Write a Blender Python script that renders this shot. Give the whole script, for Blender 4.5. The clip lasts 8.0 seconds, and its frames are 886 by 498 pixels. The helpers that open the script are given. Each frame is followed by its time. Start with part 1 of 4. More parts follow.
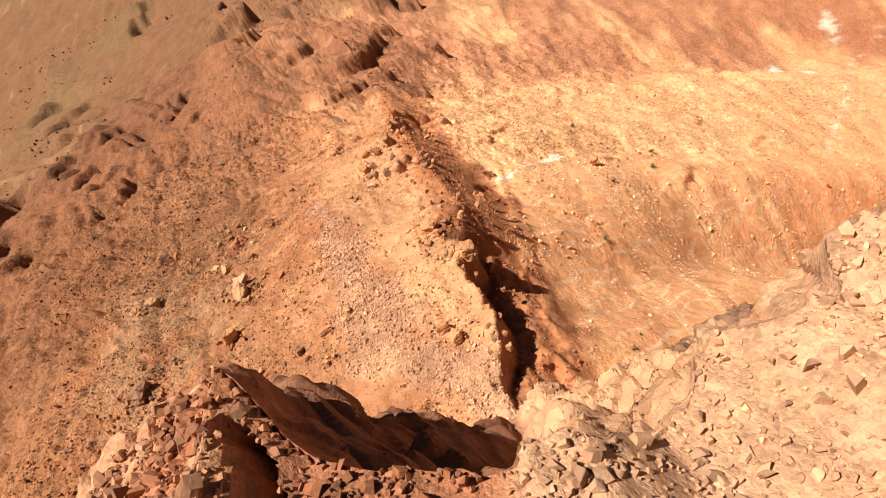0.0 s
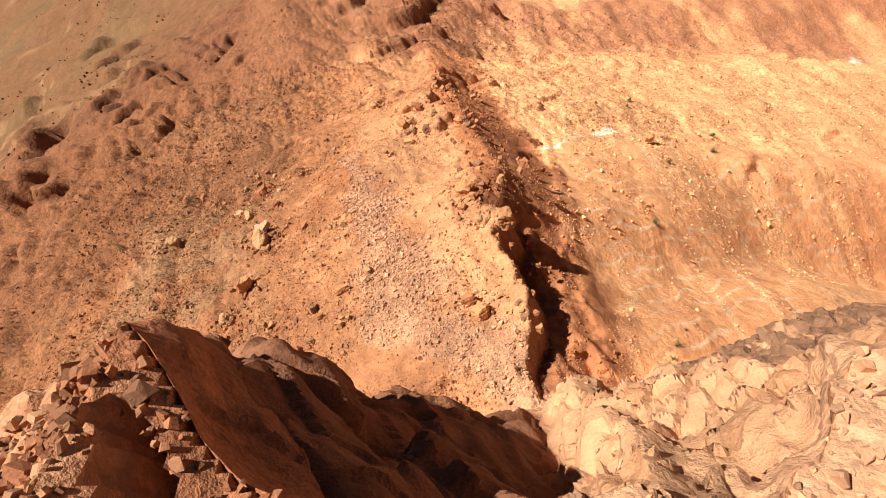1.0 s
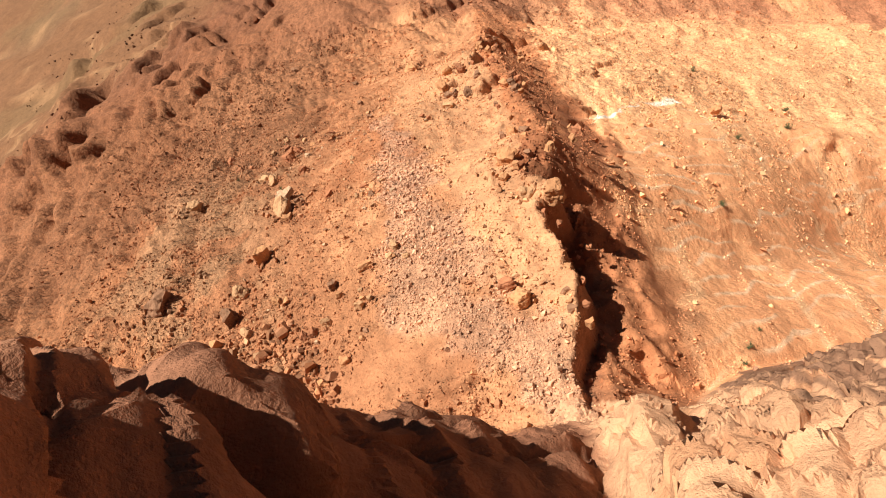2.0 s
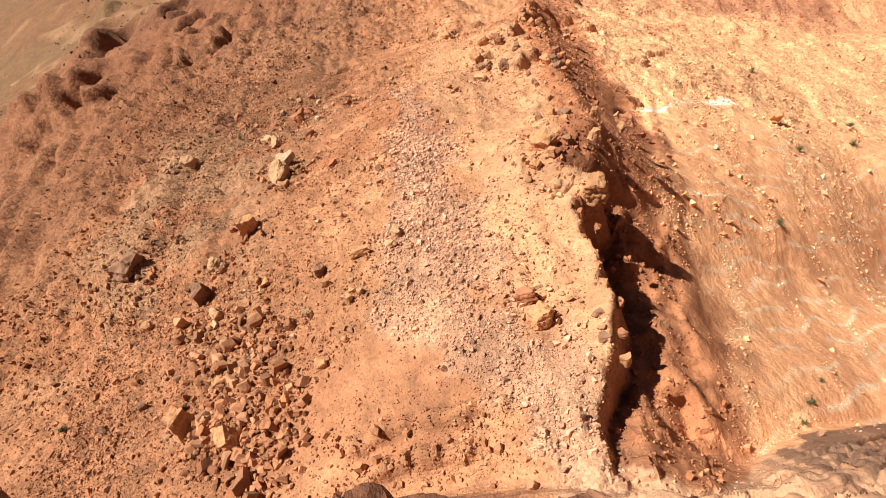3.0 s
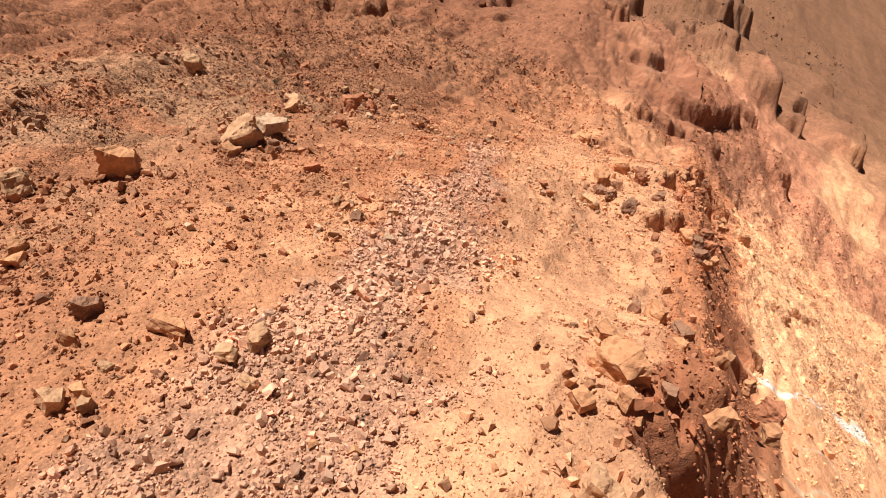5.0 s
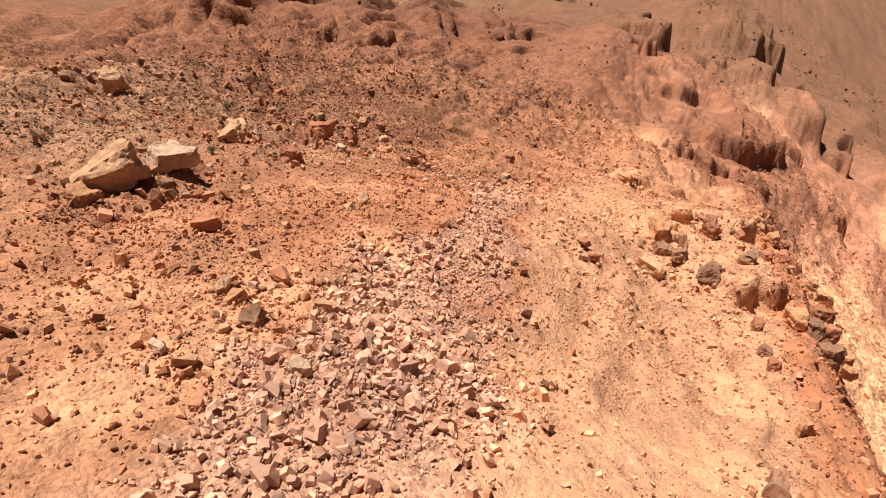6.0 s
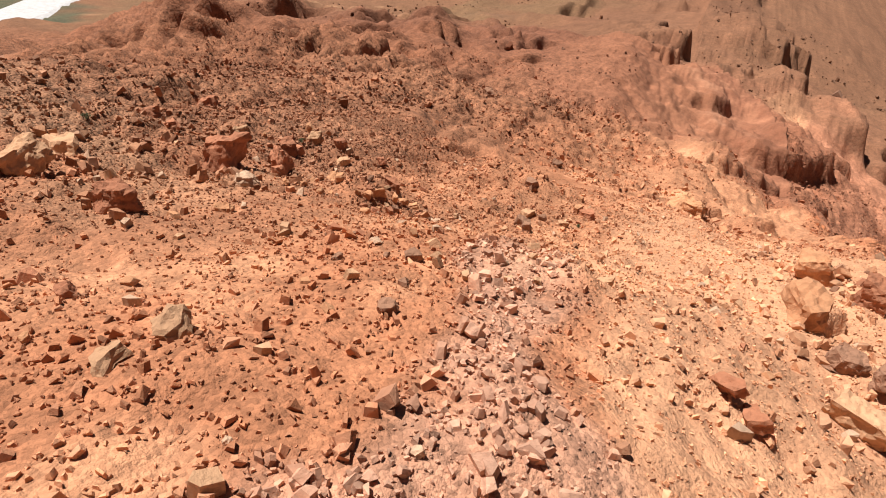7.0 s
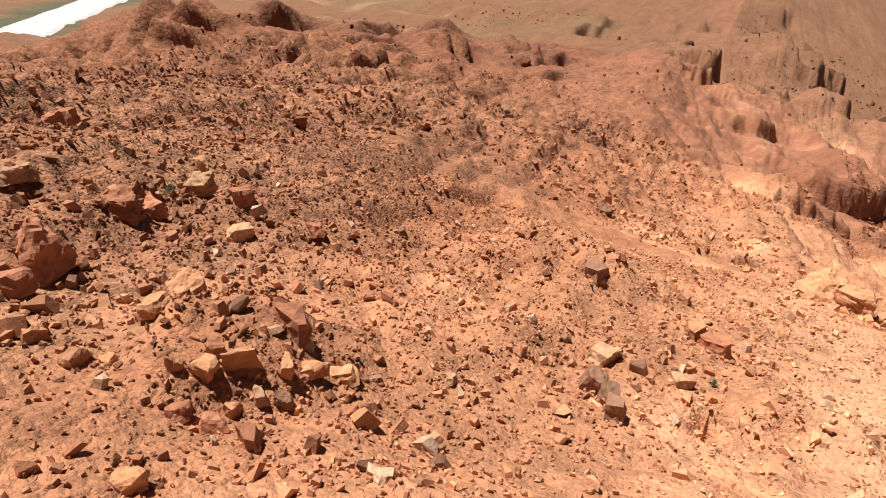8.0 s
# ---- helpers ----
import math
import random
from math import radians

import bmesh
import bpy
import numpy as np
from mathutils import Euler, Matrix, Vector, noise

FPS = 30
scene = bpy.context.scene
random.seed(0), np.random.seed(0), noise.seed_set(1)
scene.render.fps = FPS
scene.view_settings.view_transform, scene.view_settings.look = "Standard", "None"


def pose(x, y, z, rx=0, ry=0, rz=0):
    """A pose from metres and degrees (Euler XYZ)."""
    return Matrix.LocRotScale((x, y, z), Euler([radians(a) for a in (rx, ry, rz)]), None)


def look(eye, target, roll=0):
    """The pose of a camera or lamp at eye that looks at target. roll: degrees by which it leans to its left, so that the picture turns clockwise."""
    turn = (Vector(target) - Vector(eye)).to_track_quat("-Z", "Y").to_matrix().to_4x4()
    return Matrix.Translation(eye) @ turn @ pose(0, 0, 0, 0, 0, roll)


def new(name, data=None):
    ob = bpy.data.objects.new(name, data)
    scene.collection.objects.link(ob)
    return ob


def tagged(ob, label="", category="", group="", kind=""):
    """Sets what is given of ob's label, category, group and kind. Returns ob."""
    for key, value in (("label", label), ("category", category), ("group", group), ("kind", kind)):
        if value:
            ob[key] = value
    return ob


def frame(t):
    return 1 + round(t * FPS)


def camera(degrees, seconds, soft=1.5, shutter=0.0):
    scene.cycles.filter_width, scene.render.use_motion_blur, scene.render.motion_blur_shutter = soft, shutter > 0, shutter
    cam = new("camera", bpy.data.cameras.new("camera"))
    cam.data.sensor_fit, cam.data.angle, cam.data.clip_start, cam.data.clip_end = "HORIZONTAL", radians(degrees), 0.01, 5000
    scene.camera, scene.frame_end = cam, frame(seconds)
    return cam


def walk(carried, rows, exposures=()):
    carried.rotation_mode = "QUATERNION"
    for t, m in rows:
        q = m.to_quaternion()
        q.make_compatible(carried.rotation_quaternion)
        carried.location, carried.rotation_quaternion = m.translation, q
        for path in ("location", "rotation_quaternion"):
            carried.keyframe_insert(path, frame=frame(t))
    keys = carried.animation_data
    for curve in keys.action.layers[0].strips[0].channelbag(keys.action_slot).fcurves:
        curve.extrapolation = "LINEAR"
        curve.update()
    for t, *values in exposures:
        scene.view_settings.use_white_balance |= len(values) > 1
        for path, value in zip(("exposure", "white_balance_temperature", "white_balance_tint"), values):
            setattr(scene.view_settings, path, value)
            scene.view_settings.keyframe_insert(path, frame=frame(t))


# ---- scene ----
cam = camera(76.00, 8.0, soft=1.05)
# seconds, eye (metres), turn (degrees, Euler XYZ)
PATH = [
    (0, -0.000, 0.000, -0.000, 38.328, 19.282, -23.085),
    (0.5, -0.023, 0.911, -1.287, 38.151, 18.477, -19.587),
    (1, -0.098, 2.026, -2.914, 37.608, 18.491, -16.091),
    (1.5, -0.177, 3.437, -4.723, 37.115, 19.651, -13.302),
    (1.7, -0.169, 4.091, -5.434, 36.865, 20.306, -12.562),
    (2.8, -0.737, 7.688, -9.311, 36.665, 18.915, -6.992),
    (3, -0.663, 8.722, -10.240, 36.918, 17.851, -5.288),
    (3.5, -0.574, 11.463, -12.524, 38.959, 15.716, -0.410),
    (4, -0.643, 14.368, -14.880, 43.014, 10.961, 7.178),
    (4.5, -0.752, 17.528, -17.333, 45.923, 4.048, 15.811),
    (5, -1.107, 20.810, -19.802, 48.369, -4.088, 24.433),
    (5.2, -1.328, 22.135, -20.739, 49.670, -5.228, 26.276),
    (6.3, -4.100, 31.338, -26.129, 53.087, -1.731, 26.102),
    (6.5, -4.740, 33.143, -27.158, 53.599, -1.460, 26.134),
    (7, -6.477, 37.685, -29.423, 54.610, -1.022, 26.308),
    (7.5, -8.367, 42.247, -31.439, 55.606, -1.096, 26.858),
    (8, -10.410, 46.741, -33.247, 56.715, -1.047, 27.516),
]
# seconds, stops, white balance
EXPOSURE = [(0, 0.6, 6900, 8), (1.7, 0.62, 6850, 8), (3, 0.66, 6300, 5), (4, 0.6, 6300, 9), (5, 0.56, 6280, 12), (6.5, 0.6, 6080, 12), (7.5, 0.57, 6045, 11), (8, 0.68, 6030, 10)]
walk(cam, [(t, pose(*row)) for t, *row in PATH], EXPOSURE)

# ---------------------------------------------------------------- light
TO_SUN = Vector((-0.385, 0.07, 0.92)).normalized()
world = bpy.data.worlds.new("sky")
scene.world = world
world.use_nodes = True
wn = world.node_tree
sky = wn.nodes.new("ShaderNodeTexSky")
sky.sky_type = "NISHITA"
sky.sun_disc = False
sky.sun_elevation = math.asin(TO_SUN.z)
sky.sun_rotation = math.atan2(TO_SUN.x, TO_SUN.y)
wn.nodes["Background"].inputs["Strength"].default_value = 0.0115
wn.links.new(sky.outputs[0], wn.nodes["Background"].inputs["Color"])
sun_data = bpy.data.lights.new("sun", "SUN")
sun_data.energy, sun_data.angle, sun_data.color = 5.0, radians(0.53), (1.0, 0.93, 0.83)
sun = new("sun", sun_data)
sun.matrix_world = look((0, 0, 200), Vector((0, 0, 200)) - TO_SUN)

# ---------------------------------------------------------------- noise
def lattice(ix, iy, seed):
    h = (ix.astype(np.int64) * 374761393 + iy.astype(np.int64) * 668265263 + seed * 974634777) & 0xFFFFFFFF
    h = ((h ^ (h >> 13)) * 1274126177) & 0xFFFFFFFF
    h = ((h ^ (h >> 16)) * 2246822519) & 0xFFFFFFFF
    return ((h ^ (h >> 15)) & 0xFFFFFF) / float(0xFFFFFF)


def value_noise(x, y, seed=0):
    """Smooth noise in -1 .. 1, one lattice cell a unit."""
    x, y = np.asarray(x, float), np.asarray(y, float)
    ix, iy = np.floor(x), np.floor(y)
    fx, fy = x - ix, y - iy
    fx, fy = fx * fx * fx * (fx * (fx * 6 - 15) + 10), fy * fy * fy * (fy * (fy * 6 - 15) + 10)
    a, b = lattice(ix, iy, seed), lattice(ix + 1, iy, seed)
    c, d = lattice(ix, iy + 1, seed), lattice(ix + 1, iy + 1, seed)
    return 2 * ((a + (b - a) * fx) + ((c + (d - c) * fx) - (a + (b - a) * fx)) * fy) - 1


def fbm(x, y, size, octaves=4, seed=0, gain=0.5):
    total, amp, f = 0.0, 1.0, 1.0 / size
    for n in range(octaves):
        total = total + amp * value_noise(x * f + 17.3 * n, y * f - 9.1 * n, seed + n)
        amp, f = amp * gain, f * 2.03
    return total


def ridged(x, y, size, octaves=3, seed=0):
    total, amp, f = 0.0, 1.0, 1.0 / size
    for n in range(octaves):
        total = total + amp * (1 - 2 * np.abs(value_noise(x * f + 5.7 * n, y * f + 3.3 * n, seed + n)))
        amp, f = amp * 0.5, f * 2.1
    return total


def step(a, b, v):
    s = np.clip((v - a) / (b - a), 0, 1)
    return s * s * (3 - 2 * s)


def curve(v, xs, ys):
    """A smooth curve through a few stations."""
    xs, ys = np.asarray(xs, float), np.asarray(ys, float)
    m = np.gradient(ys, xs)
    v = np.clip(v, xs[0], xs[-1])
    i = np.clip(np.searchsorted(xs, v) - 1, 0, len(xs) - 2)
    h = xs[i + 1] - xs[i]
    t = (v - xs[i]) / h
    return ((2 * t**3 - 3 * t**2 + 1) * ys[i] + (t**3 - 2 * t**2 + t) * h * m[i]
            + (3 * t**2 - 2 * t**3) * ys[i + 1] + (t**3 - t**2) * h * m[i + 1])


# ---------------------------------------------------------------- the shape of the land
STATIONS = [10, 17, 22, 27, 32, 37, 46, 52, 60, 76, 94, 110, 145, 175, 260]
CREST_Z = [-29.2, -30.0, -30.6, -30.8, -31.7, -35.0, -37.7, -39.3, -42.6, -50.6, -57.3, -62.7, -67.4, -67.4, -72.9]
MID_Z = [-29.4, -30.1, -30.5, -30.7, -31.7, -32.9, -35.8, -39.2, -42.0, -49.3, -53.8, -58.3, -63.2, -67.0, -74.5]
LEFT_Z = [-30.3, -30.8, -31.8, -32.1, -31.8, -33.3, -36.0, -38.0, -40.8, -44.3, -50.7, -52.8, -57.3, -65.7, -77.8]
FAR_Z = [-33.6, -33.5, -33.6, -34.0, -35.0, -39.0, -40.4, -40.3, -42.4, -44.8, -47.2, -51.5, -58.5, -67.1, -78.8]
EDGE_Y = [10, 16.5, 18.4, 20.4, 22.2, 25, 27.6, 30.6, 34, 38, 47, 57, 66, 80, 106, 140, 172, 210, 260]
EDGE_X = [-0.8, -0.3, 0.4, 0.7, 0.6, 0.8, 0.8, 0.7, 1.3, 1.6, 1.6, 1.5, 1.8, 3.0, 4.5, 3.0, -8.0, -14.0, -16.0]


def edge_x(y):
    """The brink of the ridge over the gully."""
    jag = 0.3 * value_noise(y / 5.5, 0 * y, 30) + 0.25 * value_noise(y / 2.3, 0 * y, 31) + 0.2 * value_noise(y / 0.7, 0 * y, 32)
    out = 1.1 * (1 - step(0.1, 1.2, np.abs(y - 27.3) / 1.3))
    return curve(y, EDGE_Y, EDGE_X) + jag + out


def plain(x, y):
    """The piedmont: a fan that flattens out towards the horizon."""
    s = 0.1 * (x + 98) - 0.237 * np.minimum(y - 100, 75 + 0.55 * (y - 175))
    s = np.where(s < -28, -28 + 0.22 * (s + 28), s)
    s = np.where(s < -70, -70 + 0.1 * (s + 70), s)
    return -56.5 + np.minimum(s, 30 + 0.1 * (s - 30))


def land(x, y):
    """Height of the talus ridge, the gully side and the plain, without small relief."""
    zc, zm, zl, zf = (curve(y, STATIONS, z) for z in (CREST_Z, MID_Z, LEFT_Z, FAR_Z))
    jag = x - edge_x(y)
    u = x - curve(y, EDGE_Y, EDGE_X)
    left = zf + (zl - zf) * step(-58, -28, u)
    left = left + (zm - left) * step(-26, -11, u)
    left = left + (zc - left) * step(-11, -1.2, u)
    u = u + (jag - u) * step(-3, -1, u) * (1 - step(1.5, 5, u))
    left = left - 0.13 * np.maximum(-38 - x, 0) * step(40, 60, y) * (1 - step(84, 98, y))
    p = plain(x, y)
    out = np.maximum(step(-62 - 0.25 * np.maximum(y - 60, 0), -92 - 0.3 * np.maximum(y - 60, 0), x + 7 * value_noise(x / 19, y / 19, 41)),
                     step(118, 190, y + 0.5 * x + 9 * value_noise(x / 25, y / 25, 42)))
    left = left + (p - left) * out
    v = y - 0.36 * np.clip(u - 5, 0, 25)
    sta = [10, 18, 26, 34, 42, 50, 60, 80, 110, 140, 180, 260]
    drop = curve(v, sta, [2.9, 3.6, 5.1, 2.8, 3.4, 4.7, 3.0, 3.1, 1.8, 0.0, 0.0, 0.0])
    slope = curve(v, sta, [0.96, 0.99, 1.08, 0.94, 0.76, 0.69, 0.64, 0.55, 0.58, 0.47, 0.38, 0.36])
    soft = 0.3 + 7 * step(100, 150, y)
    right = zc - drop * step(0.0, 0.55 + 6.0 * step(27.4, 31.5, y) + 1.0 * step(56, 74, y), u) - slope * 0.5 * (u - 2 + np.sqrt((u - 2) ** 2 + soft**2) - np.maximum(soft - 2 * np.minimum(u, 0), 0) * step(100, 150, y) * np.exp(-np.maximum(u, 0) / 9))
    right = np.maximum(right, -240 - 0.01 * (x + y))
    return np.where(u > 0, right, left)


CLIFF_X = [-60, -20, -12, -9, -7.5, -5.8, -4.6, -3.6, -2.8, -1, 0.6, 1.8, 4, 5.2, 7, 13, 30, 70]
TOP_Y = [-12, 2.0, 7.2, 7.6, 7.8, 7.9, 6.9, 5.4, 4.5, 3.5, 3.7, 3.3, 4.7, 3.9, 4.8, 5.6, 2, -16]
TOP_Z = [-6, -8, -9.8, -9.3, -9.0, -8.6, -7.5, -8, -8.2, -8.8, -9.3, -10.8, -11.6, -11, -11.2, -12, -14, -18]
KNEE_Y = [-4, 6, 8.5, 9.2, 9.5, 9.6, 9.2, 7.9, 7.1, 5.3, 6.6, 7.5, 9.0, 9.2, 9.6, 10.6, 8, -8]
KNEE_Z = [-18, -15, -14.0, -11.5, -11.0, -10.8, -12.3, -14.4, -15.9, -18.2, -16.2, -17.6, -21.0, -23, -24.5, -27, -36, -50]
BASE_Y = [0, 9, 11.0, 11.2, 11.3, 11.2, 10.6, 10.6, 10.7, 10.5, 10.6, 11.0, 11.3, 11.5, 12.0, 12.8, 11, -3]
BASE_Z = [-28, -26, -24.0, -22, -20, -19.0, -18.6, -20.2, -22, -23.4, -22.2, -24.4, -26.6, -27.5, -28.5, -30, -44, -66]
FOOT_Y = [2, 11, 13.8, 14.2, 14.2, 14.0, 13.9, 13.8, 13.7, 13.3, 12.9, 12.8, 13.6, 14.3, 15.2, 17.0, 18, 8]
FOOT_Z = [-33, -31, -30.5, -30, -29.8, -29.5, -29.5, -29.5, -29.5, -29.5, -29.5, -30.5, -33, -34.2, -35.6, -42, -60, -95]


def terraces(v, high, steep, w):
    """Bedding: each bed of that thickness ends in a steep little step."""
    t = v / high + w
    f = t - np.floor(t)
    return high * (np.floor(t) + step(1 - steep, 1.0, f) - w)


def cliff(x, y):
    """The rim of the mesa and its face."""
    jag = (0.3 * value_noise(x / 0.9, 0 * x, 51) + 0.2 * value_noise(x / 0.37, 0 * x, 52)) * step(-24, -19, x) * (1 - step(18, 23, x))
    ty, tz, ky, kz, by, bz, fy, fz = (np.interp(x, CLIFF_X, v) for v in (TOP_Y, TOP_Z, KNEE_Y, KNEE_Z, BASE_Y, BASE_Z, FOOT_Y, FOOT_Z))
    y = y - jag * (1 - step(fy - 2, fy, y))
    top = tz + 0.32 * (ty - y) - 0.12 * np.maximum(ty - y - 4, 0)

    def face(v):
        a = tz + (kz - tz) * (v - ty) / (ky - ty)
        b = kz + (bz - kz) * (v - ky) / (by - ky)
        c = bz + (fz - bz) * (v - by) / (fy - by)
        d = fz - (0.8 + 1.4 * step(1, 5, x)) * (v - fy)
        return np.where(v < ky, a, np.where(v < by, b, np.where(v < fy, c, d)))

    # a deep fissure behind the prow
    gap = np.abs(x + 4.2 + 0.25 * (y - 4.8) + 0.15 * value_noise(y / 0.5, 0 * y, 58)) / 0.2
    top = top - 4.5 * (1 - step(0.7, 1.1, gap)) * step(3.4, 4.0, y) * (1 - step(5.0, 5.8, y))
    # the core stands back behind the jointed wall that hangs in front of it
    behind = step(-19, -17, x) * (1 - step(16, 18, x)) * (1 - step(-1.6, -0.2, y - fy))
    return np.minimum(np.where(y < ty, top, face(np.minimum(y + 1.6 * behind, np.maximum(y, fy - 0.1))) - 1.5 * behind), top)


def cuesta(x, y, size, seed, steep=0.2, dx=0.9, dy=0.4):
    """Worn ridges that rise gently from the west and break off steeply to the east, 0 to 1."""
    s = (dx * x + dy * y) / size + 0.75 * fbm(x, y, 1.7 * size, 3, seed)
    i = np.floor(s)
    f = s - i
    tooth = np.where(f < 1 - steep, f / (1 - steep), (1 - f) / steep)
    strong = step(-0.35, 0.6, value_noise((dx * y - dy * x) / (1.3 * size) + 7.7 * i, 3.1 * i, seed + 5))
    return tooth * strong


def billow(x, y, size, octaves=3, seed=0):
    """Rounded swells between sharp rills."""
    return -ridged(x, y, size, octaves, seed)


MOUNDS = [(-12.6, 58.6, 2.6, 0.9), (-11.9, 57.2, 0.7, -0.5), (-14.9, 50.4, 1.5, 0.6), (-19.4, 48.6, 2.2, 0.35), (-9.2, 53.4, 0.6, -0.7), (-8.3, 54.6, 1.4, 0.45), (-3.0, 66.0, 2.0, 0.8), (-17.6, 38.5, 2.4, 0.35)]
# ledges that rise gently on one side and break off on the other: place, half length, drop, heading of the broken face (degrees from east)
NEAR_LEDGES = [(4.4, 68.0, 3.5, 2.0, -35), (6.6, 72.4, 5.5, 2.4, -42), (3.2, 63.0, 3.5, 1.5, -40), (1.3, 48.2, 2.2, 1.3, -25), (1.1, 56.6, 2.6, 1.5, -30), (10.8, 71.9, 3.5, 1.8, -15), (9.3, 50.0, 1.6, 1.3, -10),
               (-1.8, 52.0, 1.5, 0.8, -20), (7.4, 44.5, 1.8, 0.9, -30), (-5.0, 66.0, 2.6, 0.7, -20), (14.0, 62.0, 3.0, 1.0, -20), (17.5, 58.5, 2.4, 0.9, 15)]
KNOB_LEDGES = [(5.1, 121.0, 9, 4.2, -52), (12.2, 131.0, 8, 4.0, -35), (15.5, 146.0, 9, 4.5, -12), (22.0, 182.0, 20, 7.0, 2), (14.0, 238.0, 18, 8.0, 8), (-20.0, 196.0, 27, 8.5, 14), (25.3, 130.0, 5, 3.5, -8),
               (43.0, 215.0, 10, 4.5, 0), (-17.0, 157.0, 8, 4.0, -10), (1.5, 106.0, 6, 2.2, -45), (-3.0, 96.0, 5, 1.3, -40), (9.0, 112.0, 5, 2.4, -20), (13.5, 100.0, 6, 2.0, -15), (-6.0, 134.0, 9, 2.2, -30)]
BADLAND_LEDGES = [(-70.0, 95.5, 8, 3.1, -38), (-55.4, 112.8, 6, 2.7, -28), (-52.4, 129.0, 8, 3.1, -20), (-59.3, 118.3, 5, 2.0, -15), (-45.4, 117.3, 4, 2.9, -20), (-84.0, 104.0, 7, 2.4, -30), (-38.0, 128.0, 7, 2.0, -25),
                  (-75.0, 122.0, 9, 2.7, -15), (-31.0, 112.0, 5, 1.1, -30), (-48.0, 101.0, 6, 1.5, -35), (-62.0, 88.0, 5, 1.5, -45), (-105.8, 236.0, 18, 5.4, -10), (-82.0, 190.0, 16, 3.4, -20), (-128.0, 210.0, 16, 4.1, 5)]


def wild_ledges(seed, n, x0, x1, y0, y1, small, large, spread):
    g = np.random.default_rng(seed)
    return [(g.uniform(x0, x1), g.uniform(y0, y1), g.uniform(3, 6) * (d := g.uniform(small, large)) ** 0.7, d, g.uniform(-spread, 0.5 * spread)) for _ in range(n)]


LEDGES = [*NEAR_LEDGES, *KNOB_LEDGES, *BADLAND_LEDGES, *wild_ledges(3, 46, 10, 85, 40, 150, 0.35, 1.2, 60), *wild_ledges(4, 26, -95, -30, 84, 170, 0.6, 2.4, 50),
          *wild_ledges(5, 20, -60, 0, 62, 100, 0.25, 0.6, 50), *wild_ledges(6, 12, -70, 60, 170, 330, 2, 6, 30)]


def ledge_relief(x, y):
    shape = np.shape(x)
    x, y = np.ravel(np.asarray(x, float)), np.ravel(np.asarray(y, float))
    r = np.zeros(x.shape)
    for n, (lx, ly, long, drop, face) in enumerate(LEDGES):
        on = np.flatnonzero((np.abs(x - lx) < long + 5 * drop) & (np.abs(y - ly) < long + 5 * drop))
        if not len(on):
            continue
        c, k = math.cos(radians(face)), math.sin(radians(face))
        dx, dy = x[on] - lx, y[on] - ly
        p, q = dy * c - dx * k, dx * c + dy * k
        q = q + 0.22 * p * p / long + 0.6 * drop * value_noise(p / (0.4 * long), p * 0 + n, 201) + 0.12 * drop * value_noise(p / (0.8 * drop), q / drop, 202)
        ends = 1 - step(0.35, 1.0, np.abs(p) / long + 0.2 * value_noise(p / drop, q / drop, 203))
        back = (1 - step(0.0, 4.0, -q / drop)) * (1 + 0.1 * fbm(p, q / 2, 1.3 * drop, 3, 204 + n))
        front = -0.45 * (1 - step(0.0, 2.6, q / drop))
        r[on] += drop * ends * (front + (0.6 * back - front) * (1 - step(0.0, max(0.3 * drop, 0.011 * (ly - 30)), q)))
    return r.reshape(shape)


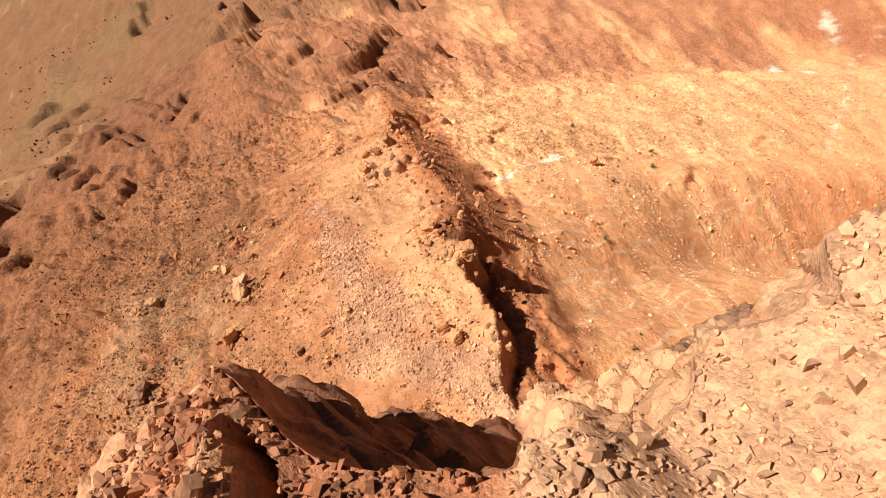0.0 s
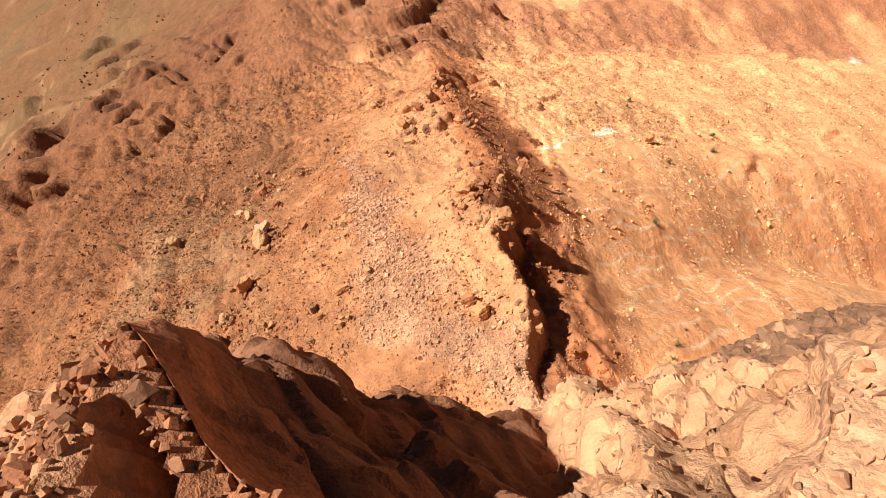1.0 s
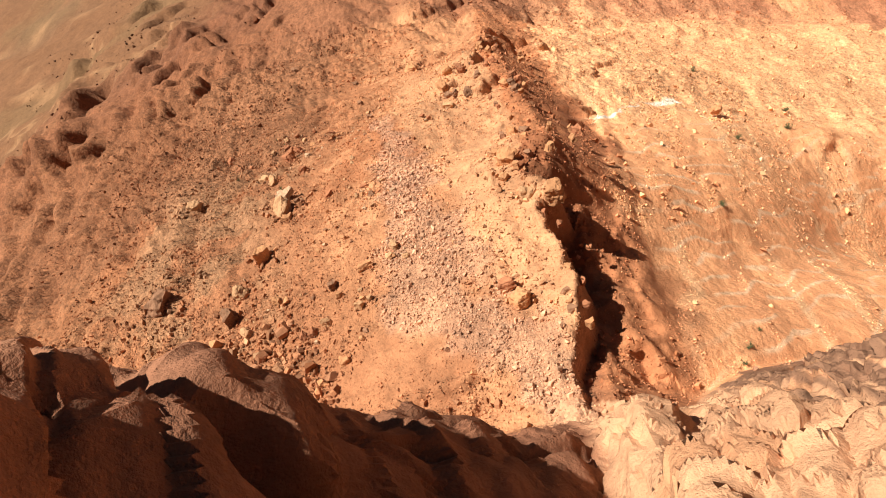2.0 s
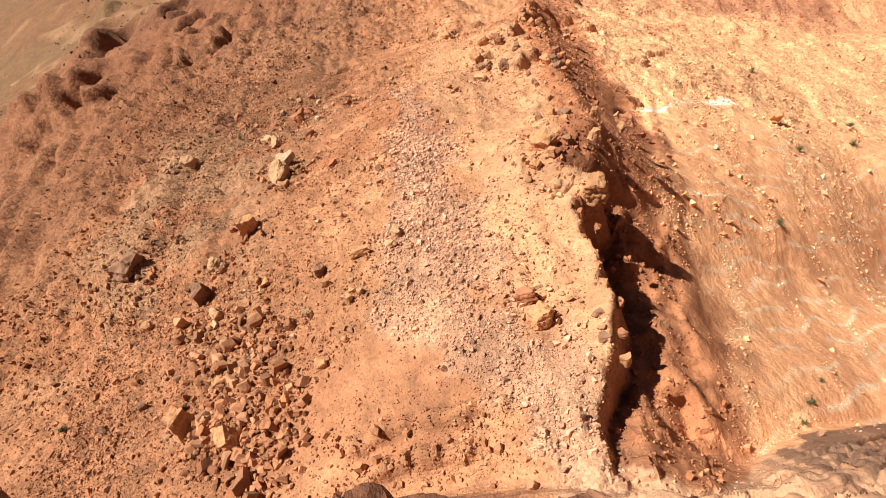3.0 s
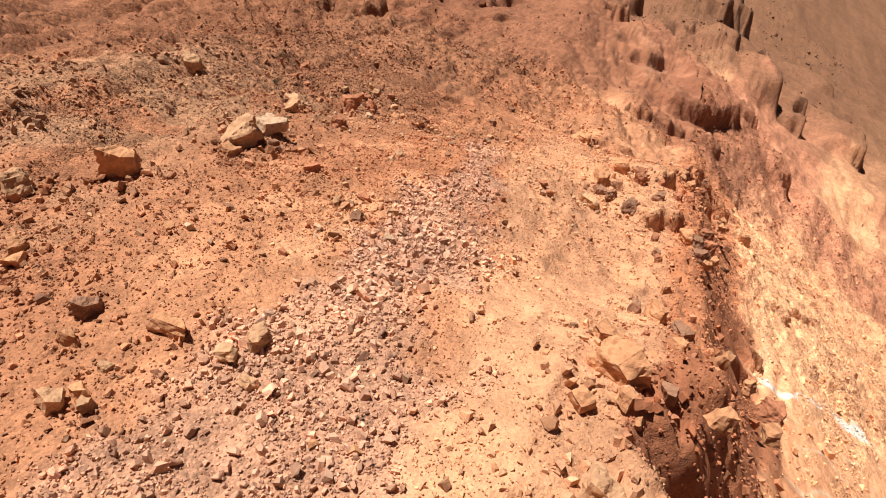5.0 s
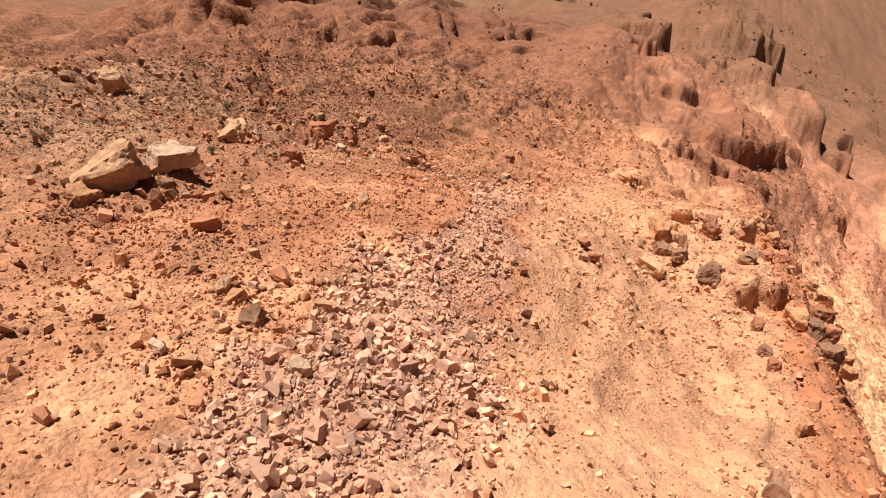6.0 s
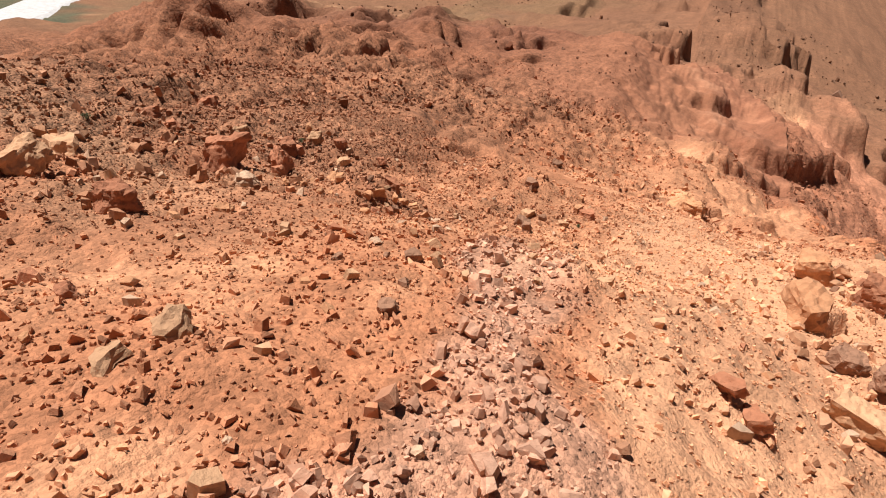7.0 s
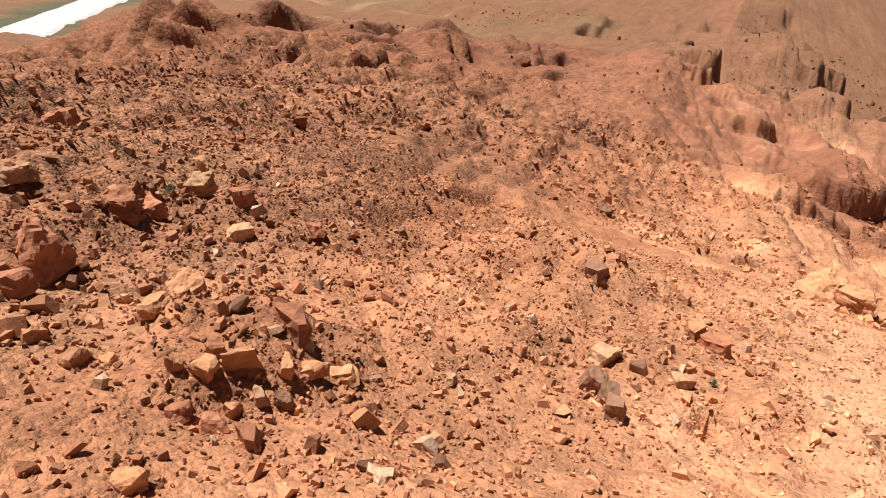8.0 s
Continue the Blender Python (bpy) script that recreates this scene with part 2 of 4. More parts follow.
def relief(x, y):
    """Rills, flutes, ledges and hummocks of the talus and the gully side."""
    e = edge_x(y)
    u = x - e
    on_left = 1 - step(-1, 1, u)
    near = 1 - step(60, 110, y)
    r = 0.3 * fbm(x, y, 7, 3, 1) * on_left + 0.05 * fbm(x, y, 1.9, 3, 5)
    r = r + 0.03 * fbm(x, y, 0.5, 2, 9) * near
    # clods and hollows of the talus
    c1 = on_left * step(-66, -56, x) * (1 - step(96, 108, y)) * step(14, 19, y)
    rough = (0.35 + 0.65 * step(-0.3, 0.4, fbm(x, y, 8, 2, 21)) * (0.55 + 0.45 * step(38, 50, y))) * (1 + 1.3 * step(-20, -34, x) + 0.8 * step(62, 76, y))
    r = r + c1 * rough * (0.10 * ridged(x, y, 0.9, 3, 22) + 0.14 * ridged(x, y, 2.2, 3, 23) + 0.2 * cuesta(x, y, 3.1, 25, 0.22) - 0.12)
    r = r + c1 * step(40, 52, y) * (0.22 * cuesta(x, y, 5.5, 28, 0.12) - 0.07)
    r = r + ledge_relief(x, y)
    open_slope = step(1, 4, u) * step(40, 54, y) + step(84, 100, y) * (1 - step(-1, 1, u))
    r = r + np.clip(open_slope, 0, 1) * (1 - step(170, 240, y)) * (0.16 * ridged(x - 0.3 * y, y / 2, 2.6, 3, 26) + 0.22 * billow(x + 0.2 * y, y / 3, 4.5, 2, 27) + 0.07 * ridged(x, y, 0.9, 2, 29))
    # two broken ledges close under the cliff
    for ly, x0, x1 in ((16.9, -10.6, -3.2), (15.5, -10.0, -4.6)):
        d = np.abs(y - ly - 0.05 * (x + 7) - 0.25 * value_noise(x / 0.8, 0 * x, 33))
        r = r + 0.4 * (1 - step(0.1, 0.55, d)) * step(x0, x0 + 1, x) * (1 - step(x1 - 1, x1, x)) * (0.5 + lattice(np.floor(x / 0.4), 0 * x, 34))
    # a mound, a low ledge and hollows on the ridge top
    for mx, my, rad, mh in MOUNDS:
        d = np.hypot(x - mx, y - my) / rad + 0.25 * value_noise(x / (0.4 * rad), y / (0.4 * rad), 36)
        r = r + mh * (1 - step(0.25, 1.0, d))
    # flutes that run down the left flank: rounded ribs between sharp rills
    f = step(-24, -40, x + 0.3 * (y - 45)) * step(26, 44, y) * (1 - step(98, 114, y)) * step(-100, -84, x)
    along, across = 0.93 * y - 0.37 * x, 0.93 * x + 0.37 * y
    warp = 2.0 * value_noise(along / 16, across / 16, 61) + 0.8 * value_noise(along / 6, across / 6, 67)
    f = f * (0.55 + 0.45 * step(-0.5, 0.3, value_noise(along / 20, across / 11, 69)))
    r = r + f * (1.7 * billow(across + warp, along / 7, 6.5, 3, 62) + 0.55 * billow(across + 0.3 * along + 0.5 * warp, along / 3, 2.6, 2, 63) + 1.3 * cuesta(across + warp, along / 4, 9.0, 64, 0.1, 1.0, 0.0) + 0.1)
    # rills and low ribs of broken debris between the flutes and the stony crest
    rib = step(-13, -22, x + 1.5 * value_noise(y / 5, x / 5, 66)) * step(24, 34, y) * (1 - step(100, 116, y)) * step(-84, -70, x)
    lane = x + 0.12 * y + 1.1 * value_noise(x / 5, y / 7, 68)
    r = r + rib * (0.5 * billow(lane, y / 14, 3.8, 2, 71) + 0.1 * billow(lane + 0.2 * y, y / 3, 1.3, 2, 73) + 0.2)
    # rounded, fluted knobs further out along the brink
    k = step(70, 96, y) * (1 - step(205, 250, y)) * step(-30, -12, u) * (1 - step(16, 34, u))
    drift = 2.5 * value_noise(x / 9, y / 9, 70)
    r = r + k * (0.5 * fbm(x, y, 12, 2, 72) + 0.6 * billow(x + 0.3 * y + drift, (y - 0.3 * x) / 3, 6.5, 2, 74) + 0.14 * billow(x, y / 2, 1.6, 2, 75) + 0.2)
    # eroded badlands beyond the flank
    bad = step(80, 98, y - 0.2 * (x + 60)) * step(-26, -42, x) * (1 - step(150, 185, y)) * step(-150, -110, x)
    r = r + bad * (0.9 * billow(x + 0.4 * y + drift, (y - 0.4 * x) / 3, 9, 3, 78) + 0.35 * billow(0.5 * x + y + drift, x / 2, 4.5, 2, 79) + 0.12 * billow(x, y, 1.8, 2, 80) + 0.4)
    # broken rock along the brink
    b = (0.32 + 0.2 * step(0.3, 1.2, u) * (1 - step(31, 36, y))) * step(-3.0, -0.6, u) * (1 - step(3.0, 5.5, u)) * (1 - step(70, 84, y))
    r = r + b * (0.8 * ridged(x, y, 2.4, 3, 81) + 0.8 * (lattice(np.floor(x / 0.7 + 0.3 * y), np.floor(y / 0.9), 82) - 0.5) + 0.9 * cuesta(x, y, 3.0, 83, 0.15) - 0.4)
    # worn beds of the smooth gully side: long shallow flutes down the slope
    g = step(4, 8, u) * (1 - step(150, 200, y))
    a = x - 0.24 * (y - 29)
    a = a + 0.8 * value_noise(x / 5, y / 5, 90)
    g = g * (0.3 + 0.7 * step(40, 52, y - 0.45 * np.clip(u - 5, 0, 25)))
    arc = (y - 0.5 * x + 0.35 * np.abs(a - 4.2 * np.floor(a / 4.2) - 2.1) + 0.6 * value_noise(x / 2.6, y / 2.6, 97)) / 1.7
    low = step(4.5, 7, u) * (1 - step(44, 56, y))
    r = r + low * (0.13 * (arc - np.floor(arc) - step(0.86, 1.0, arc - np.floor(arc))) * step(-0.3, 0.3, value_noise(a / 3.0, np.floor(arc) * 1.7, 99)) + 0.25 * billow(a, y / 12, 4.2, 1, 91))
    r = r + g * (0.2 * ridged(a, y / 9, 4.0, 2, 91) + 0.8 * fbm(x, y, 18, 3, 92) + 0.1 * ridged(x, y, 1.7, 3, 93) * step(48, 58, y) + 0.3 * cuesta(x, y, 3.6, 94, 0.2) * step(-0.1, 0.5, fbm(x, y, 14, 2, 96)))
    r = r + 0.35 * (1 - step(0.2, 0.9, np.abs(x - 6.4 - 0.22 * (y - 29) + 0.4 * value_noise(y / 2, x / 2, 105)))) * step(19, 24, y) * (1 - step(48, 56, y))
    # far gullies and ribs of the slope
    g2 = step(66, 96, y) * step(9, 22, u) * (1 - 0.7 * step(130, 175, y))
    r = r + g2 * (1.3 * cuesta(x, y, 19, 99, 0.3, 0.8, -0.35) + 0.6 * ridged(x - 0.2 * y, y / 2, 9, 4, 100) + 0.25 * ridged(x, y, 3.0, 3, 106) - 1.0)
    # thin beds that come out across the slope
    v = y + 0.25 * x + 0.7 * value_noise(x / 3, y / 3, 97)
    r = r + g * (1 - step(60, 80, y)) * 0.07 * (terraces(v, 1.9, 0.2, 0.3 * fbm(x, y, 6, 2, 98)) - v)
    # the plain: washes
    q = step(110, 180, y - 0.4 * np.minimum(x + 60, 0))
    q = q * step(16, 50, np.abs(0.81 * (x + 245) + 0.58 * (y - 158)))
    r = r + q * (1.2 * ridged(x + 0.3 * y, y, 46, 5, 95) + 1.6 * ridged(0.4 * x + y + 4 * value_noise(x / 30, y / 30, 107), x / 3, 21, 3, 108) * step(-40, -90, x))
    return r


def height(x, y):
    r = relief(x, y)
    l = land(x, y) + r
    c = cliff(x, y)
    c = c + r * step(-0.5, 1.0, y - np.interp(x, CLIFF_X, FOOT_Y))
    return np.where(y < 70, np.maximum(l, c), l)

# ---------------------------------------------------------------- materials
def mix(a, b, t):
    return a + (np.asarray(b) - a) * t[..., None]


STREAK_Y, STREAK_X, STREAK_W = [14, 16, 18, 22, 29, 37, 45, 49], [-0.8, -1.5, -3.0, -6.2, -6.3, -7.3, -8.4, -8.8], [1.6, 1.9, 2.2, 2.6, 2.4, 2.0, 1.0, 0.3]


def streak(x, y):
    """How far a place lies in the band of pale rubble, 0 to 1."""
    c, w = np.interp(y, STREAK_Y, STREAK_X), np.interp(y, STREAK_Y, STREAK_W)
    d = np.abs(x + 0.9 * value_noise(x / 2.4, y / 2.4, 101) - c) / w
    return (1 - step(0.55, 1.35, d + 0.35 * fbm(x, y, 0.9, 2, 103))) * (1 - step(45, 50, y))


def earth(x, y, z, pale=0.45):
    """Colour of the soil and rock (linear), zone by zone, and how coarse its grit is."""
    n1, n2, n3 = fbm(x, y, 9, 3, 111), fbm(x, y, 2.4, 3, 115), fbm(x, y, 38, 3, 119)
    u = x - edge_x(y)
    c = np.ones(x.shape + (3,)) * np.array([0.46, 0.21, 0.10])
    grit = np.full(x.shape, 0.75)
    c = mix(c, (0.40, 0.165, 0.075), step(0.1, 0.7, n1))
    c = mix(c, (0.57, 0.29, 0.145), step(0.2, 0.9, n2) * 0.6)
    c = mix(c, (0.34, 0.142, 0.066), 0.8 * step(-10, -17, x + 2.5 * n1))
    # olive-grey shaly patches on the left flank
    s = step(-14, -21, x + 2.5 * n1) * (1 - step(50, 64, y)) * step(-0.35, 0.35, n2 + 0.9 * n1 + 0.2)
    c = mix(c, (0.31, 0.175, 0.092), 0.6 * s)
    c = mix(c, (0.27, 0.118, 0.057), 0.75 * step(-14, -20, x + 2 * n1) * step(44, 52, y))
    # the fluted flank, smoother and redder
    f = step(-27, -38, x + 0.15 * (y - 40) + 2 * n1)
    low = step(40, 54, y)
    c = mix(c, (0.33, 0.135, 0.06), 0.85 * f * (1 - low))
    c = mix(c, (0.235, 0.094, 0.043), 0.85 * f * low)
    c = mix(c, (0.28, 0.12, 0.057), 0.6 * f * low * step(0.0, 0.6, n2))
    grit = grit - 0.1 * f
    # smooth fine soil under the cliff
    p = (1 - step(3.2, 5.2, np.hypot((x + 9.5) / 1.2, (y - 18.3) / 0.7) + n2)) * 0.8
    c, grit = mix(c, (0.40, 0.17, 0.08), p), grit * (1 - 0.6 * p)
    # yellow sand between the pale rubble and the brink
    sx, sw = np.interp(y, STREAK_Y, STREAK_X), np.interp(y, STREAK_Y, STREAK_W)
    yl = step(-0.3, 0.8, x - sx - sw + 0.4 * n2) * (1 - step(-0.6, 1.0, u)) * (1 - step(56, 66, y))
    c = mix(c, (0.57, 0.295, 0.15), 0.8 * yl)
    grit = grit - 0.25 * yl
    k = streak(x, y)
    c, grit = mix(c, (0.50, 0.30, 0.195), pale * k), grit + 0.25 * k
    # outer ridge: redder knobs
    o = step(88, 104, y + 4 * n1 - 12 * step(-16, -8, u))
    c, grit = mix(c, (0.29, 0.118, 0.058), 0.85 * o), grit - 0.3 * o
    c = mix(c, (0.44, 0.215, 0.115), 0.8 * o * step(-14, -8, u) * (1 - step(-2, 0, u)) * step(-0.3, 0.4, n2 + n1))
    c = mix(c, (0.235, 0.093, 0.043), 0.8 * step(-24, -36, x) * step(84, 98, y + 4 * n1))
    c = mix(c, (0.195, 0.078, 0.04), 0.8 * step(-24, -36, x) * step(106, 124, y + 4 * n1))
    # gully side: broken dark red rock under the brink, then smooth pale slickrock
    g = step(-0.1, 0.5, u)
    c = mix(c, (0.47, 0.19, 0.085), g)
    # wall and strip right below the brink, darkened in colour for their shade
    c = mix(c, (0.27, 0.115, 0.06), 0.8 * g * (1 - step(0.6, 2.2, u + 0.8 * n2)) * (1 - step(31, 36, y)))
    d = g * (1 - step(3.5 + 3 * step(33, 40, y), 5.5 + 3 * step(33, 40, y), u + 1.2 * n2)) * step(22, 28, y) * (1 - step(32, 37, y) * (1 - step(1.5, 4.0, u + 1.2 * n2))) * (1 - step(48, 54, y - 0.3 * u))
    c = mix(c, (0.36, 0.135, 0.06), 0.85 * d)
    slick = step(4.5 + 2.5 * step(33, 40, y), 7.5 + 1.5 * step(33, 40, y), u + 0.8 * n2)
    rill = x - 0.24 * (y - 29) + 0.8 * value_noise(x / 5, y / 5, 90)
    arc = (y - 0.5 * x + 0.35 * np.abs(rill - 4.2 * np.floor(rill / 4.2) - 2.1) + 0.6 * value_noise(x / 2.6, y / 2.6, 97)) / 1.7
    bed = step(0.72, 0.86, arc - np.floor(arc)) * step(-0.2, 0.3, value_noise(rill / 2.2, np.floor(arc) * 1.7, 121))
    c = mix(c, (0.88, 0.42, 0.20), slick * 0.95)
    c = mix(c, (0.84, 0.385, 0.185), slick * step(0.0, 0.5, fbm(rill, y / 3, 7, 3, 123)))
    strip = 1 - step(0.25, 0.6, np.abs(rill - 4.2 * np.floor(rill / 4.2) - 0.4 + 0.4 * n2))
    c = mix(c, (0.88, 0.52, 0.28), 0.75 * slick * strip * step(-0.2, 0.3, value_noise(y / 9, np.floor(rill / 4.2), 126)))
    upper = slick * step(40, 50, y - 0.45 * np.clip(u - 5, 0, 25) + 3 * n1)
    c = mix(c, (0.80, 0.43, 0.215), 0.6 * upper)
    c = mix(c, (0.86, 0.58, 0.36), 0.75 * slick * (1 - step(44, 60, y)) * bed)
    c = mix(c, (0.74, 0.36, 0.178), 0.7 * slick * step(60, 90, y + 5 * n1 - 0.4 * u))
    far = slick * step(92, 128, y + 6 * n1)
    c = mix(c, (0.46, 0.19, 0.10), 0.85 * far * step(-0.5, 0.1, fbm(x - 0.3 * y, y / 2.5, 16, 4, 124)))
    c = mix(c, (0.27, 0.128, 0.06), 0.85 * far * step(165, 215, y + 12 * n1 - 0.5 * np.minimum(u, 40)))
    rub = slick * (1 - step(70, 96, y)) * step(-0.1, 0.45, fbm(rill, y / 9, 3.2, 3, 125) - 0.15 + 0.5 * step(60, 90, y))
    c = mix(c, (0.76, 0.41, 0.205), 0.4 * rub)
    grit = np.where(g > 0.5, 0.3 + 0.6 * rub + 1.1 * step(42, 58, y - 0.2 * u), grit + 0.7 * step(-13, -24, x))
    w = g * (1 - step(0.35, 1.0, np.abs(y - (42.6 + 0.62 * x) + 0.9 * n2) / (0.5 + 0.9 * step(15, 18, x)))) * step(9.0, 10.5, x) * (1 - step(21, 22.5, x))
    w = np.maximum(w, slick * (1 - step(0.5, 1.0, np.hypot((x - 112 - 0.4 * (y - 100)) / 7, (y - 108) / 16) + 0.5 * n2)))
    w = np.maximum(w, slick * (1 - step(0.5, 1.0, np.hypot((x - 159 - 0.5 * (y - 135)) / 5, (y - 136) / 8) + 0.5 * n2)))
    thread = np.abs(x - np.interp(y, [58, 62, 81, 85, 122, 127, 135, 150], [77, 79, 106, 110, 157, 174, 184, 193]) + 0.8 * n2)
    w = np.maximum(w, 0.45 * slick * (1 - step(0.4, 1.0, thread)) * step(58, 62, y) * (1 - step(148, 154, y)))
    c = mix(c, (0.88, 0.74, 0.60), 0.95 * w * step(-0.5, 0.0, n2))
    # knobs, redder than the slope below them
    kn = step(90, 104, y + 3 * n1) * (1 - step(9, 16, u + 3 * n1)) * step(-12, -5, u)
    c = mix(c, (0.28, 0.112, 0.056), 0.9 * kn)
    c = mix(c, (0.36, 0.158, 0.08), 0.6 * kn * step(0.0, 0.5, n2))
    # plain
    q = step(105, 165, y - 0.45 * np.minimum(x + 60, 0))
    near_side = step(-75, -35, x + 6 * n1)
    c = mix(c, (0.205, 0.098, 0.046), 0.9 * q * (1 - near_side))
    c = mix(c, (0.2, 0.094, 0.046), 0.85 * q * near_side * step(150, 185, y + 10 * n1))
    c = mix(c, (0.17, 0.125, 0.075), 0.2 * q * (1 - near_side) * step(0.2, 0.7, fbm(x, y, 60, 4, 131)) * step(150, 220, y - x * 0.3))
    c = mix(c, (0.17, 0.11, 0.05), 0.4 * q * (1 - near_side) * step(0.0, 0.5, fbm(x, y, 34, 4, 132)) * step(170, 215, y - 0.35 * np.minimum(x + 60, 0)))
    c = mix(c, (0.34, 0.185, 0.09), 0.7 * q * (1 - near_side) * (1 - step(0.012, 0.035, np.abs(fbm(x, y, 70, 3, 133)))))
    lane = np.abs(0.81 * (x + 245) + 0.58 * (y - 158) + 3 * n1)
    c = mix(c, (0.075, 0.08, 0.042), 0.9 * q * (1 - step(20, 27, lane)) * step(-0.6, 0.2, n3 + 0.4 * n1))
    grit = grit * (1 - 0.5 * q)
    # mesa rim and cliff
    m = (z > land(x, y) + 0.9) & (y < np.interp(x, CLIFF_X, FOOT_Y) + 0.6 + 0.8 * n2)
    rim = np.ones(x.shape + (3,)) * np.array([0.42, 0.17, 0.085])
    rim = mix(rim, (0.52, 0.265, 0.145), step(0.0, 0.6, n2))
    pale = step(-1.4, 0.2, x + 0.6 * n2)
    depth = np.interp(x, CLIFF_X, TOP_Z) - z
    rim = mix(rim, (0.55, 0.31, 0.18), 0.9 * pale)
    rim = mix(rim, (0.62, 0.335, 0.185), 0.9 * pale * step(0.4, 1.4, depth))
    rim = mix(rim, (0.50, 0.24, 0.12), 0.7 * pale * step(0.1, 0.5, value_noise(z / 0.9 + 0.3 * n2, x / 6, 143)) * step(0.8, 2.0, depth))
    wall = step(4.2, 5.8, x) * step(0.6, 1.8, depth)
    # steep wall beside the pale rock, its colour darkened to stand for shade
    sheer_shade = (1 - pale) * step(0.6, 1.6, depth)
    rim = mix(rim, (0.24, 0.102, 0.056), 0.86 * sheer_shade)
    run = value_noise(x / 0.35, z / 9.0, 141) + 0.6 * value_noise(x / 0.13, z / 7.0, 142)
    varnish = wall * step(-0.75, 0.1, run + 0.5 * n1 + 0.45 * step(4.5, 7, x)) * step(5.0, 9.0, depth + 2 * n1 + 0.6 * (x - 6))
    rim = mix(rim, (0.22, 0.115, 0.07), 0.85 * varnish)
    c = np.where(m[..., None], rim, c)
    grit = np.where(m, 0.15 + 0.6 * (1 - step(0.4, 1.4, depth)), grit)
    return c * (1 + 0.1 * n2)[..., None] * np.array([0.985, 1.0, 1.06]), np.clip(grit, 0.05, 1.8)


def material(name, rough=0.9):
    m = bpy.data.materials.new(name)
    m.use_nodes = True
    b = m.node_tree.nodes["Principled BSDF"]
    b.inputs["Roughness"].default_value = rough
    b.inputs["Specular IOR Level"].default_value = 0.25
    return m


def node(m, kind, **values):
    n = m.node_tree.nodes.new(kind)
    for key, value in values.items():
        n.inputs[key.replace("_", " ")].default_value = value
    return n


def wire(m, a, b):
    m.node_tree.links.new(a, b)


def maths(m, op, a, b):
    n = m.node_tree.nodes.new("ShaderNodeMath")
    n.operation = op
    for socket, v in zip(n.inputs, (a, b)):
        if isinstance(v, (int, float)):
            socket.default_value = v
        else:
            wire(m, v, socket)
    return n.outputs[0]


def scaled(m, colour, factor):
    """A colour times a number."""
    n = m.node_tree.nodes.new("ShaderNodeVectorMath")
    n.operation = "SCALE"
    wire(m, colour, n.inputs[0])
    if isinstance(factor, (int, float)):
        n.inputs["Scale"].default_value = factor
    else:
        wire(m, factor, n.inputs["Scale"])
    return n.outputs[0]


def ranged(m, value, a, b, c, d):
    n = m.node_tree.nodes.new("ShaderNodeMapRange")
    wire(m, value, n.inputs["Value"])
    for key, v in (("From Min", a), ("From Max", b), ("To Min", c), ("To Max", d)):
        n.inputs[key].default_value = v
    return n.outputs[0]


